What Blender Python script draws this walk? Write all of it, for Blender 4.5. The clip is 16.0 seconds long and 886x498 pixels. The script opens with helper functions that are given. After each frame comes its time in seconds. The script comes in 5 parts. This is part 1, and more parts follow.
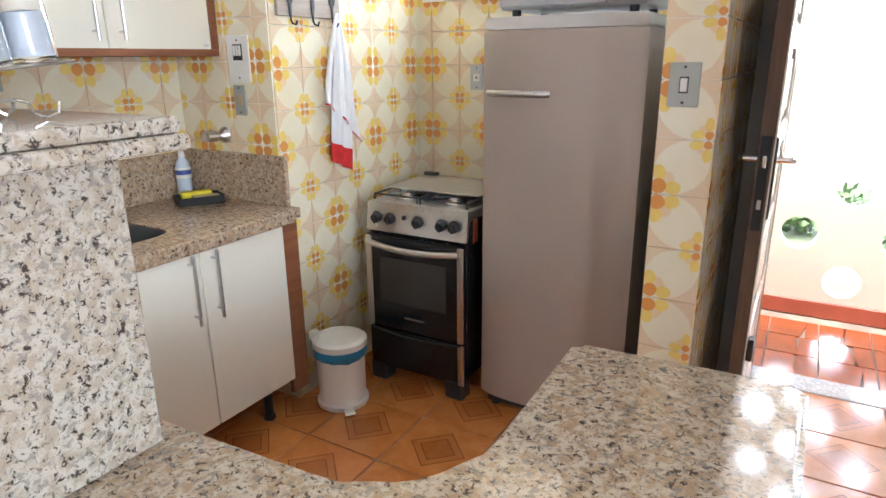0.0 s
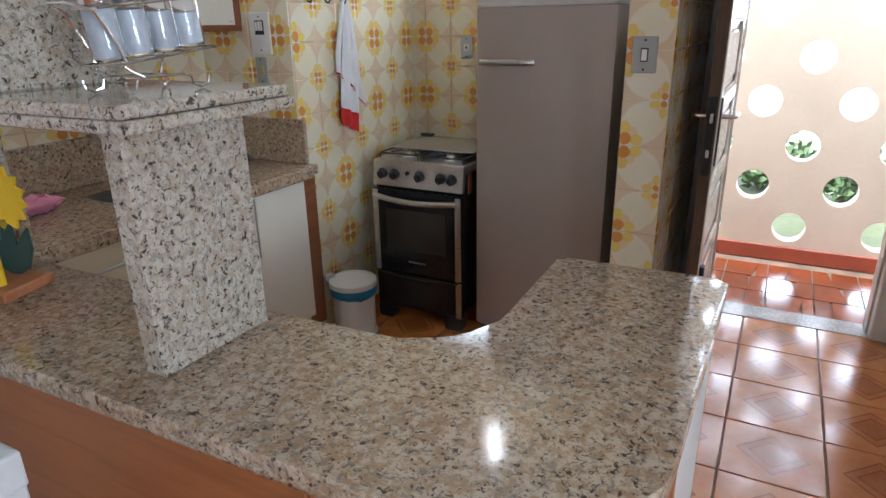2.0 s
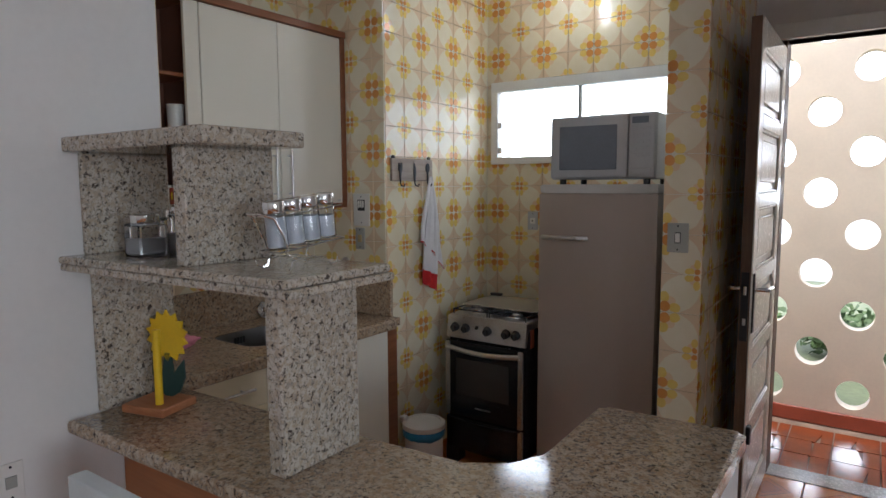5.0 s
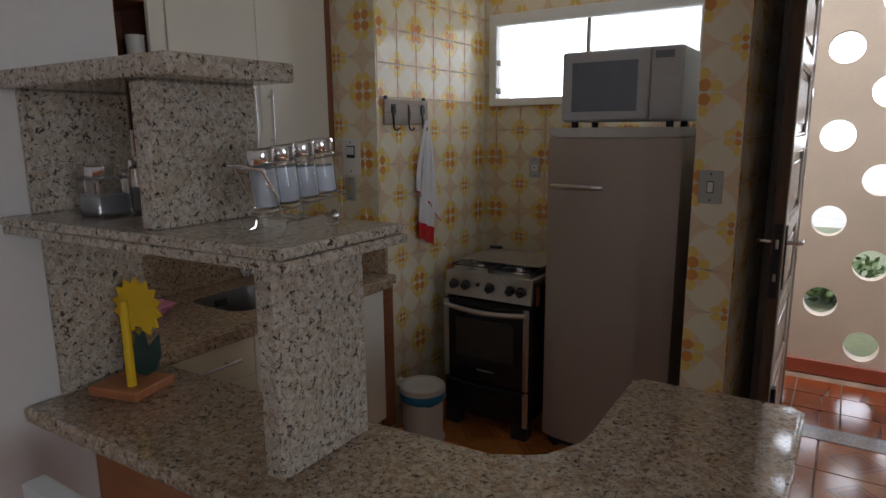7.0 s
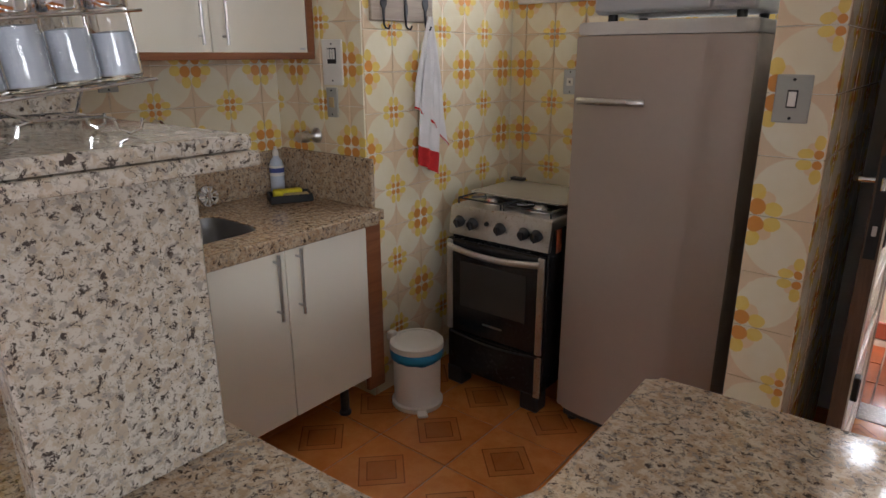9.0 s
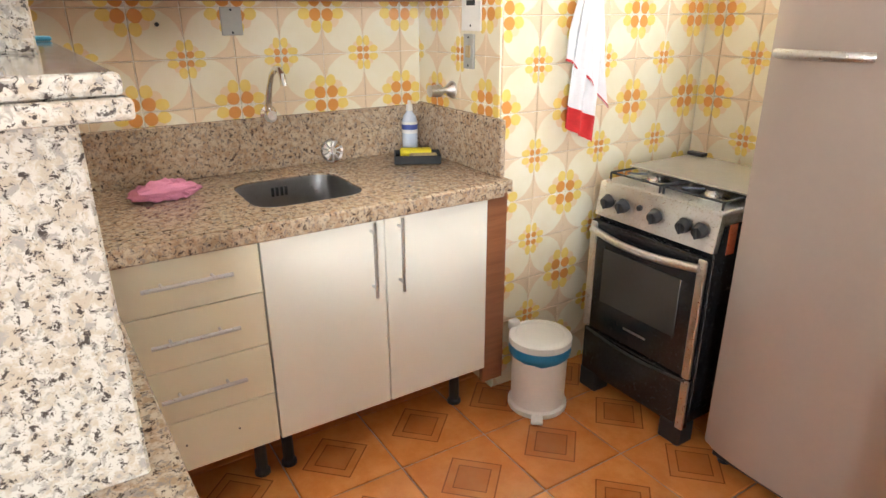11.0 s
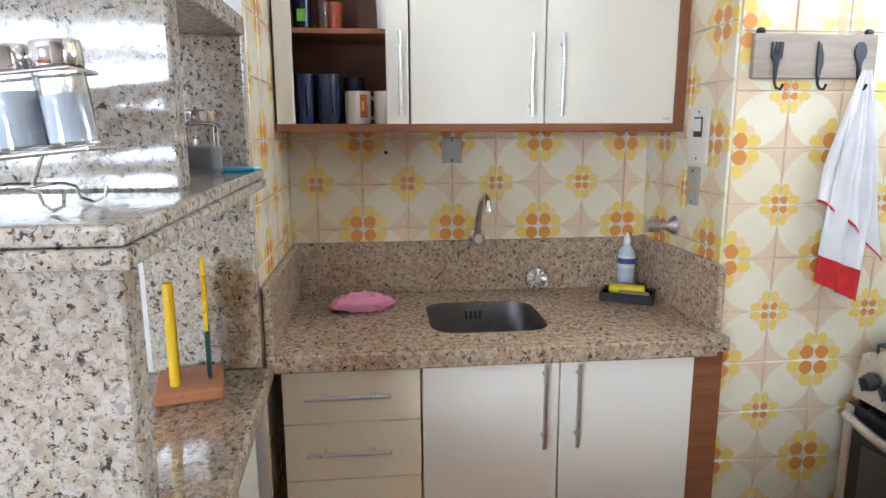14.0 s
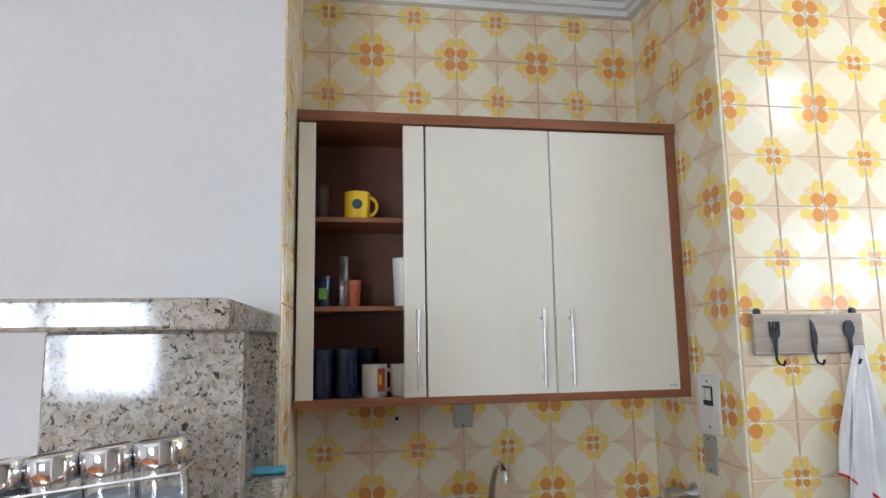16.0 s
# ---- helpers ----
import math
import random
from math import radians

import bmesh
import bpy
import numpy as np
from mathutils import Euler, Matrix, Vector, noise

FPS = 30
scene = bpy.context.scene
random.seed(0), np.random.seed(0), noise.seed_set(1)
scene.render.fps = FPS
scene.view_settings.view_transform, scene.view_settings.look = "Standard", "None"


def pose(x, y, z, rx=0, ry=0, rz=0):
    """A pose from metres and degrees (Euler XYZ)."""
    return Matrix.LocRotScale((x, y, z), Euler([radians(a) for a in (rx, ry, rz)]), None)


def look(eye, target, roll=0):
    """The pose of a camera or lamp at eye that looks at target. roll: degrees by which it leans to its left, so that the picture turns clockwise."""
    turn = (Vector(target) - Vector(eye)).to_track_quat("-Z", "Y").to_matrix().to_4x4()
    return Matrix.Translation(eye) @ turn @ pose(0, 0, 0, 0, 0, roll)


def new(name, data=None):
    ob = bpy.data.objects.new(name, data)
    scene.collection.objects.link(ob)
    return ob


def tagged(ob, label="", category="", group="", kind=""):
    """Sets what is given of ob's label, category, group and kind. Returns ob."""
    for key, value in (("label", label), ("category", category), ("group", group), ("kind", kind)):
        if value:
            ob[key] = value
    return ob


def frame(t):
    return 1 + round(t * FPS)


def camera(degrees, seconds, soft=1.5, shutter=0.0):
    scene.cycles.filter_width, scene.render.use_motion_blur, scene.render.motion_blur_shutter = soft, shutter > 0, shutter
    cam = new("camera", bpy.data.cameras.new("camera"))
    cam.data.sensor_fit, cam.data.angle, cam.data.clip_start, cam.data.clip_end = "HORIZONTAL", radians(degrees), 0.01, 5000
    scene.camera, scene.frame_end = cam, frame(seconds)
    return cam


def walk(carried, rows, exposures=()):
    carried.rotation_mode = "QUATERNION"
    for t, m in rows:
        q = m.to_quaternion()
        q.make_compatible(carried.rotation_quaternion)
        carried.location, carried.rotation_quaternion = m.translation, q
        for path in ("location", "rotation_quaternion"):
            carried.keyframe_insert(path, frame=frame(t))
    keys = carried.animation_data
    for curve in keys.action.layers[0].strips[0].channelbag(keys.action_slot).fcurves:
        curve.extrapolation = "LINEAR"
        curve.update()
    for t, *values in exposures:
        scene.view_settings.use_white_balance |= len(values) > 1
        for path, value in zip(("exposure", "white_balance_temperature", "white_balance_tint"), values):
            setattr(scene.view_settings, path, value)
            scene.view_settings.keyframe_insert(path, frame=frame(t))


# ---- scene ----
cam = camera(70.6, 16.0)
PATH = [
    (0, (0.37, 0.493, 1.438), (-0.594, 2.145, 0.855), -0.6),
    (0.5, (0.384, 0.383, 1.452), (-0.398, 2.113, 0.823), 0.3),
    (1, (0.443, 0.311, 1.487), (-0.285, 2.052, 0.825), -0.1),
    (1.5, (0.474, 0.2, 1.464), (-0.356, 1.879, 0.763), -1.3),
    (2, (0.484, 0.092, 1.473), (-0.405, 1.75, 0.794), -1.0),
    (2.5, (0.507, -0.074, 1.473), (-0.346, 1.613, 0.821), -1.6),
    (3, (0.552, -0.221, 1.483), (-0.197, 1.507, 0.809), -1.3),
    (3.5, (0.605, -0.264, 1.503), (-0.199, 1.492, 0.981), -1.7),
    (4, (0.68, -0.235, 1.535), (-0.222, 1.501, 1.118), -0.1),
    (4.5, (0.706, -0.241, 1.562), (-0.368, 1.427, 1.307), -0.9),
    (4.7, (0.708, -0.243, 1.579), (-0.418, 1.398, 1.375), -0.6),
    (6.8, (0.525, -0.116, 1.587), (-0.626, 1.495, 1.303), -0.3),
    (7, (0.466, -0.071, 1.578), (-0.599, 1.579, 1.199), -0.5),
    (7.5, (0.401, 0.082, 1.519), (-0.559, 1.776, 1.063), 0.1),
    (8, (0.398, 0.276, 1.483), (-0.707, 1.869, 0.991), 0.0),
    (8.2, (0.403, 0.33, 1.48), (-0.72, 1.9, 0.956), -0.2),
    (10.3, (0.344, 0.886, 1.45), (-1.161, 2.02, 0.781), 0.7),
    (10.5, (0.349, 0.927, 1.446), (-1.211, 1.976, 0.765), 0.6),
    (11, (0.304, 0.995, 1.418), (-1.284, 1.983, 0.709), -0.3),
    (11.5, (0.273, 1.048, 1.414), (-1.306, 2.027, 0.674), 0.0),
    (12, (0.291, 1.198, 1.404), (-1.409, 1.899, 0.618), 1.7),
    (12.5, (0.296, 1.291, 1.404), (-1.476, 1.701, 0.573), 0.6),
    (13, (0.295, 1.316, 1.407), (-1.519, 1.599, 0.615), -0.5),
    (13.5, (0.272, 1.306, 1.409), (-1.606, 1.544, 0.764), 0.8),
    (14, (0.269, 1.312, 1.457), (-1.686, 1.514, 1.088), -0.2),
    (14.5, (0.281, 1.33, 1.528), (-1.701, 1.515, 1.329), -1.2),
    (15, (0.294, 1.329, 1.565), (-1.698, 1.507, 1.548), -1.4),
    (15.5, (0.311, 1.324, 1.59), (-1.678, 1.474, 1.739), -1.2),
    (16, (0.268, 1.154, 1.671), (-1.688, 1.469, 1.943), -0.9),
]
EXPOSURES = [
    (0.0, 1.85, 5650, 8), (0.5, 1.5, 5600, 8), (1.0, 1.15, 5600, 8), (1.5, 0.9, 5550, 8), (3.0, 1.0, 5400, 8), (3.5, 1.05, 5350, 8), (4.0, 0.6, 5600, 10), (4.5, 0.27, 5700, 10),
    (7.0, -0.68, 6050, 13), (8.2, -0.18, 6100, 15), (10.5, 2.1, 6300, 11), (11.0, 2.4, 6200, 10), (12.0, 2.5, 5850, 9), (12.5, 2.4, 5700, 9), (13.0, 2.25, 5600, 8), (13.5, 2.3, 5450, 8), (14.0, 1.8, 5450, 8), (15.0, 1.32, 5450, 7), (16.0, 1.17, 5550, 8),
]
walk(cam, [(t, look(eye, target, roll)) for t, eye, target, roll in PATH], EXPOSURES)

# ---- world and light ----
world = bpy.data.worlds.new("World")
scene.world = world
world.use_nodes = True
wn = world.node_tree
sky = wn.nodes.new("ShaderNodeTexSky")
sky.sky_type = "NISHITA"
sky.sun_disc = False
sky.sun_elevation, sky.sun_rotation = radians(62), radians(200)
sky.air_density, sky.dust_density = 1.0, 3.0
wn.nodes["Background"].inputs[1].default_value = 0.15
wn.links.new(sky.outputs[0], wn.nodes["Background"].inputs[0])


def lamp(name, m, kind, energy, colour=(1, 1, 1), size=(1, 1), angle=0.5):
    data = bpy.data.lights.new(name, kind)
    data.energy, data.color = energy, colour
    if kind == "AREA":
        data.shape, data.size, data.size_y = "RECTANGLE", size[0], size[1]
    if kind == "SUN":
        data.angle = radians(angle)
    ob = new(name, data)
    ob.matrix_world = m
    return ob


lamp("sun", look((-1, -3, 10), (0, 0, 0)), "SUN", 5.0, (1, 0.97, 0.92), angle=24)
lamp("kitchen_window_light", look((-0.79, 3.43, 1.96), (-0.79, 1.0, 1.96)), "AREA", 4.5, (0.90, 0.96, 1), (1.18, 0.45))
lamp("living_window_light", look((3.64, -1.03, 1.765), (-1, -1.03, 1.765)), "AREA", 74, (0.93, 0.97, 1), (1.5, 1.1))


# ---- materials ----
class Nodes:
    """A material and short ways to add nodes to it."""

    def __init__(self, name, rough=0.5, metal=0.0, spec=0.5):
        self.mat = bpy.data.materials.new(name)
        self.mat.use_nodes = True
        self.t = self.mat.node_tree
        self.b = self.t.nodes["Principled BSDF"]
        self.b.inputs["Roughness"].default_value = rough
        self.b.inputs["Metallic"].default_value = metal
        self.b.inputs["Specular IOR Level"].default_value = spec
        self.coord = self.add("ShaderNodeTexCoord")

    def add(self, kind, operation="", use_clamp=False, feature="", data_type="", interpolation_type=""):
        n = self.t.nodes.new(kind)
        if operation:
            n.operation = operation
        if use_clamp:
            n.use_clamp = True
        if feature:
            n.feature = feature
        if data_type:
            n.data_type = data_type
        if interpolation_type:
            n.interpolation_type = interpolation_type
        return n

    def put(self, socket, v):
        if isinstance(v, bpy.types.NodeSocket):
            self.t.links.new(v, socket)
        elif v is not None:
            socket.default_value = v

    def math(self, op, a, b=None, clamp=False):
        n = self.add("ShaderNodeMath", operation=op, use_clamp=clamp)
        self.put(n.inputs[0], a)
        self.put(n.inputs[1], b)
        return n.outputs[0]

    def vec(self, which="Object", scale=(1, 1, 1), rot=(0, 0, 0)):
        n = self.add("ShaderNodeMapping")
        n.inputs["Scale"].default_value = scale
        n.inputs["Rotation"].default_value = rot
        self.put(n.inputs[0], self.coord.outputs[which])
        return n.outputs[0]

    def world_vec(self, scale=(1, 1, 1)):
        g = self.add("ShaderNodeNewGeometry")
        n = self.add("ShaderNodeMapping")
        n.inputs["Scale"].default_value = scale
        self.put(n.inputs[0], g.outputs["Position"])
        return n.outputs[0]

    def noise(self, vec, scale, detail=4, rough=0.6, distort=0.0):
        n = self.add("ShaderNodeTexNoise")
        self.put(n.inputs["Vector"], vec)
        for k, v in (("Scale", scale), ("Detail", detail), ("Roughness", rough), ("Distortion", distort)):
            n.inputs[k].default_value = v
        return n.outputs["Fac"]

    def voronoi(self, vec, scale, feature="F1", out="Distance"):
        n = self.add("ShaderNodeTexVoronoi", feature=feature)
        self.put(n.inputs["Vector"], vec)
        n.inputs["Scale"].default_value = scale
        return n.outputs[out]

    def step(self, v, lo, hi, a=0.0, b=1.0):
        n = self.add("ShaderNodeMapRange", interpolation_type="SMOOTHSTEP")
        self.put(n.inputs["Value"], v)
        for k, x in (("From Min", lo), ("From Max", hi), ("To Min", a), ("To Max", b)):
            n.inputs[k].default_value = x
        return n.outputs[0]

    def mix(self, fac, a, b):
        n = self.add("ShaderNodeMix", data_type="RGBA")
        self.put(n.inputs[0], fac)
        for i, v in ((6, a), (7, b)):
            self.put(n.inputs[i], (*v, 1) if isinstance(v, tuple) else v)
        return n.outputs[2]

    def colour(self, v):
        self.put(self.b.inputs["Base Color"], (*v, 1) if isinstance(v, tuple) else v)

    def rough(self, v):
        self.put(self.b.inputs["Roughness"], v)

    def bump(self, height, strength=0.2, distance=0.01):
        n = self.add("ShaderNodeBump")
        n.inputs["Strength"].default_value, n.inputs["Distance"].default_value = strength, distance
        self.put(n.inputs["Height"], height)
        self.put(self.b.inputs["Normal"], n.outputs[0])


def plain(name, colour, rough=0.5, metal=0.0, vary=0.12, scale=14.0, bump=0.04):
    """Paint, plastic or metal with faint stains, wear and relief."""
    n = Nodes(name, rough, metal)
    v = n.world_vec()
    big, fine = n.noise(v, scale * 0.25, 3), n.noise(v, scale * 6, 4)
    dark = tuple(c * (1 - vary) for c in colour)
    light = tuple(min(1, c * (1 + vary * 0.5)) for c in colour)
    n.colour(n.mix(n.step(n.math("ADD", n.math("MULTIPLY", big, 0.7), n.math("MULTIPLY", fine, 0.3)), 0.3, 0.7), dark, light))
    n.rough(n.step(fine, 0.2, 0.8, max(0.02, rough - min(0.06, vary)), min(1, rough + min(0.08, vary))))
    if bump > 0.02:
        n.bump(fine, bump, 0.002)
    return n.mat


def granite(name, base, warm, grey, dark, rough, amount):
    n = Nodes(name, rough)
    v = n.world_vec()
    warp = n.add("ShaderNodeVectorMath", operation="ADD")
    nz = n.add("ShaderNodeTexNoise")
    n.put(nz.inputs["Vector"], v)
    nz.inputs["Scale"].default_value = 60
    sc = n.add("ShaderNodeVectorMath", operation="SCALE")
    n.put(sc.inputs[0], nz.outputs["Color"])
    sc.inputs["Scale"].default_value = 0.016
    n.put(warp.inputs[0], v)
    n.put(warp.inputs[1], sc.outputs[0])
    w = warp.outputs[0]
    blotch = n.noise(w, 55, 5, 0.65)
    c = n.mix(n.step(blotch, 0.42, 0.6), base, warm)
    c = n.mix(n.step(n.noise(w, 85, 4, 0.6), 0.53, 0.62), c, grey)
    pick = n.step(n.noise(w, 78, 6, 0.74, 0.25), 0.632 - amount * 0.3, 0.662 - amount * 0.3)
    fleck = n.step(n.noise(w, 150, 3, 0.7), 0.60, 0.67)
    c = n.mix(n.math("MULTIPLY", pick, 0.96), c, dark)
    c = n.mix(n.math("MULTIPLY", fleck, 0.75), c, tuple(x * 1.6 for x in dark))
    n.colour(c)
    n.rough(n.step(n.noise(v, 9, 3), 0.3, 0.7, rough * 0.8, rough * 1.3))
    n.bump(n.noise(w, 90, 3), 0.03, 0.002)
    return n.mat


def wood(name, a, b, rough=0.4, axis=0, scale=1.0):
    n = Nodes(name, rough)
    s = [26 * scale] * 3
    s[axis] = 1.6 * scale
    v = n.world_vec(tuple(s))
    grain = n.noise(v, 1.6, 6, 0.65, 0.6)
    fine = n.noise(v, 9, 3, 0.6)
    n.colour(n.mix(n.step(n.math("ADD", n.math("MULTIPLY", grain, 0.75), n.math("MULTIPLY", fine, 0.25)), 0.3, 0.7), a, b))
    n.rough(n.step(fine, 0.2, 0.8, rough - 0.06, rough + 0.1))
    n.bump(fine, 0.06, 0.002)
    return n.mat


def wall_tile_material():
    """Cream glazed tile: large orange and yellow flower at one corner, a small one at the other, beige points between."""
    n = Nodes("flower_tile", 0.16)
    uv = n.add("ShaderNodeUVMap")
    uv.uv_map = "UVMap"
    jit = n.add("ShaderNodeTexNoise")
    n.put(jit.inputs["Vector"], n.world_vec())
    jit.inputs["Scale"].default_value = 45
    off = n.add("ShaderNodeVectorMath", operation="MULTIPLY_ADD")
    n.put(off.inputs[0], jit.outputs["Color"])
    off.inputs[1].default_value, off.inputs[2].default_value = (0.05, 0.05, 0), (-0.025, -0.025, 0)
    p = n.add("ShaderNodeVectorMath", operation="ADD")
    n.put(p.inputs[0], uv.outputs[0])
    n.put(p.inputs[1], off.outputs[0])
    sep = n.add("ShaderNodeSeparateXYZ")
    n.put(sep.inputs[0], p.outputs[0])
    u, w = sep.outputs[0], sep.outputs[1]

    def blob(cx, cy, rx, ry, turn=0.0):
        du, dw = n.math("SUBTRACT", u, cx), n.math("SUBTRACT", w, cy)
        if turn:
            ca, sa = math.cos(turn), math.sin(turn)
            du, dw = (n.math("ADD", n.math("MULTIPLY", du, ca), n.math("MULTIPLY", dw, sa)),
                      n.math("SUBTRACT", n.math("MULTIPLY", dw, ca), n.math("MULTIPLY", du, sa)))
        d = n.math("ADD", n.math("POWER", n.math("ABSOLUTE", n.math("DIVIDE", du, rx)), 2.0), n.math("POWER", n.math("ABSOLUTE", n.math("DIVIDE", dw, ry)), 2.0))
        return n.step(d, 0.85, 1.15, 1, 0)

    def union(*m):
        out = m[0]
        for x in m[1:]:
            out = n.math("MAXIMUM", out, x)
        return out

    def star(cu, cw, r):
        a = n.math("POWER", n.math("ABSOLUTE", n.math("SUBTRACT", u, cu)), 0.55)
        b = n.math("POWER", n.math("ABSOLUTE", n.math("SUBTRACT", w, cw)), 0.55)
        return n.step(n.math("ADD", a, b), r - 0.02, r + 0.03, 1, 0)

    cream = n.mix(n.step(n.noise(n.world_vec(), 7, 3), 0.3, 0.7), (0.80, 0.72, 0.53), (0.84, 0.78, 0.62))
    info = n.add("ShaderNodeObjectInfo")
    cream = n.mix(n.math("MULTIPLY", info.outputs["Random"], 0.25), cream, (0.77, 0.67, 0.45))
    c = n.mix(n.math("MULTIPLY", union(star(1, 0, 0.82), star(0, 1, 0.82)), 0.75), cream, (0.74, 0.54, 0.34))
    c = n.mix(n.math("MULTIPLY", union(blob(0.27, 0.27, 0.15, 0.15), blob(0.83, 0.83, 0.09, 0.09)), 0.8), c, (0.80, 0.58, 0.34))
    yellow = union(blob(0.40, 0.13, 0.14, 0.12), blob(0.13, 0.40, 0.12, 0.14), blob(0.73, 0.91, 0.115, 0.08), blob(0.91, 0.73, 0.08, 0.115))
    c = n.mix(n.math("MULTIPLY", yellow, 0.85), c, (0.80, 0.58, 0.10))
    c = n.mix(union(blob(0.15, 0.15, 0.135, 0.135), blob(0.915, 0.915, 0.07, 0.07)), c, (0.68, 0.29, 0.07))
    n.colour(c)
    n.rough(n.step(n.noise(n.world_vec(), 60, 3), 0.3, 0.7, 0.12, 0.24))
    n.bump(n.noise(n.world_vec(), 11, 2), 0.05, 0.004)
    return n.mat


def floor_tile_material():
    """Terracotta-coloured glazed tile with nested diamonds, in the tile's own coordinates."""
    n = Nodes("terracotta_tile", 0.2, spec=1.0)
    sep = n.add("ShaderNodeSeparateXYZ")
    n.put(sep.inputs[0], n.coord.outputs["Object"])
    d = n.math("ADD", n.math("ABSOLUTE", sep.outputs[0]), n.math("ABSOLUTE", sep.outputs[1]))
    info = n.add("ShaderNodeObjectInfo")
    v = n.world_vec()
    c = n.mix(n.step(n.noise(v, 9, 5, 0.65), 0.3, 0.7), (0.62, 0.205, 0.045), (0.74, 0.30, 0.085))
    c = n.mix(n.math("MULTIPLY", info.outputs["Random"], 0.35), c, (0.50, 0.15, 0.03))
    inner = n.step(d, 0.072, 0.078, 1, 0)
    ring = n.math("MULTIPLY", n.step(d, 0.078, 0.082), n.step(d, 0.114, 0.12, 1, 0))
    c = n.mix(n.math("MULTIPLY", inner, 0.5), c, (0.27, 0.075, 0.016))
    c = n.mix(n.math("MULTIPLY", ring, 0.3), c, (0.33, 0.09, 0.02))
    for r in (0.076, 0.117):
        line = n.math("MULTIPLY", n.step(d, r - 0.005, r - 0.001), n.step(d, r + 0.001, r + 0.005, 1, 0))
        c = n.mix(n.math("MULTIPLY", line, 0.75), c, (0.13, 0.03, 0.008))
    n.colour(c)
    n.rough(n.step(n.noise(v, 18, 4), 0.3, 0.7, 0.12, 0.22))
    n.bump(n.noise(v, 14, 3), 0.06, 0.003)
    return n.mat


M_TILE, M_FLOOR = wall_tile_material(), floor_tile_material()
M_GROUT = plain("wall_grout", (0.88, 0.85, 0.77), 0.8)
M_FGROUT = plain("floor_grout", (0.42, 0.30, 0.22), 0.85, scale=30, vary=0.3)
M_TOP = granite("polished_granite", (0.54, 0.44, 0.33), (0.38, 0.265, 0.165), (0.27, 0.23, 0.19), (0.05, 0.034, 0.026), 0.09, 0.235)
M_SLAB = granite("pale_granite", (0.57, 0.525, 0.45), (0.46, 0.38, 0.285), (0.35, 0.315, 0.27), (0.055, 0.042, 0.036), 0.07, 0.25)
M_SINKTOP = granite("brown_granite", (0.54, 0.42, 0.29), (0.40, 0.265, 0.16), (0.30, 0.24, 0.19), (0.045, 0.03, 0.025), 0.14, 0.235)
M_WHITE = plain("white_wall_paint", (0.76, 0.74, 0.71), 0.75, vary=0.05, scale=6)
M_CEIL = plain("ceiling_paint", (0.80, 0.79, 0.76), 0.8, vary=0.04, scale=5)
M_PORCH = plain("peach_render", (0.80, 0.68, 0.54), 0.85, vary=0.08, scale=8, bump=0.15)
M_PORCHRED = plain("red_baseboard_paint", (0.42, 0.09, 0.045), 0.45, vary=0.2)
M_SASH = plain("white_gloss_paint", (0.82, 0.82, 0.79), 0.35, vary=0.08)


def laminate(name, colour, rough):
    """Smooth board with only a faint broad unevenness."""
    n = Nodes(name, rough)
    n.colour(n.mix(n.step(n.noise(n.world_vec(), 1.3, 2), 0.3, 0.7), tuple(c * 0.975 for c in colour), colour))
    return n.mat


M_CAB = laminate("cream_laminate", (0.82, 0.74, 0.55), 0.34)
M_CABDOOR = laminate("ivory_laminate", (0.83, 0.79, 0.68), 0.3)
M_WOOD = wood("reddish_wood", (0.21, 0.075, 0.03), (0.30, 0.115, 0.048), 0.4, 1)
M_PANEL = wood("orange_wood_panel", (0.34, 0.125, 0.04), (0.45, 0.18, 0.062), 0.4, 0, 0.7)
M_DARKWOOD = wood("dark_door_edge", (0.09, 0.05, 0.03), (0.17, 0.10, 0.065), 0.5, 2)
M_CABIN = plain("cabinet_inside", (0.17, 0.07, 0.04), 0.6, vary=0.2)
M_STEEL = plain("brushed_steel", (0.62, 0.61, 0.60), 0.3, 1.0, vary=0.1, scale=30)
M_CHROME = plain("chrome", (0.80, 0.80, 0.80), 0.1, 1.0, vary=0.05)
M_BLACK = plain("black_enamel", (0.012, 0.012, 0.013), 0.22, vary=0.3)
M_BLACKP = plain("black_plastic", (0.02, 0.02, 0.021), 0.45, vary=0.3)
M_FRIDGE = plain("fridge_silver_paint", (0.45, 0.375, 0.325), 0.36, 0.35, vary=0.05, scale=7)
M_FRIDGETOP = plain("fridge_top", (0.62, 0.59, 0.56), 0.4, vary=0.08)
M_MICRO = plain("microwave_silver", (0.50, 0.51, 0.53), 0.38, 0.3, vary=0.06)
M_MICROGLASS = plain("microwave_glass", (0.19, 0.21, 0.25), 0.12, vary=0.1)
M_PLASTIC = plain("white_plastic", (0.80, 0.78, 0.73), 0.35, vary=0.06)
M_GREYP = plain("grey_plastic", (0.40, 0.40, 0.36), 0.45, vary=0.1)
M_BLUEBAG = plain("blue_bag", (0.02, 0.25, 0.50), 0.35, vary=0.3, scale=40)
M_PINK = plain("pink_cloth", (0.75, 0.28, 0.40), 0.9, vary=0.15, scale=40, bump=0.4)
M_TOWEL = plain("white_cotton", (0.80, 0.78, 0.78), 0.95, vary=0.08, scale=60, bump=0.5)
M_RED = plain("red_crochet", (0.62, 0.03, 0.03), 0.9, vary=0.25, scale=90, bump=0.8)
M_YELLOW = plain("yellow_paint", (0.85, 0.55, 0.01), 0.45, vary=0.1)
M_GREEN = plain("dark_green_paint", (0.02, 0.06, 0.05), 0.45, vary=0.2)
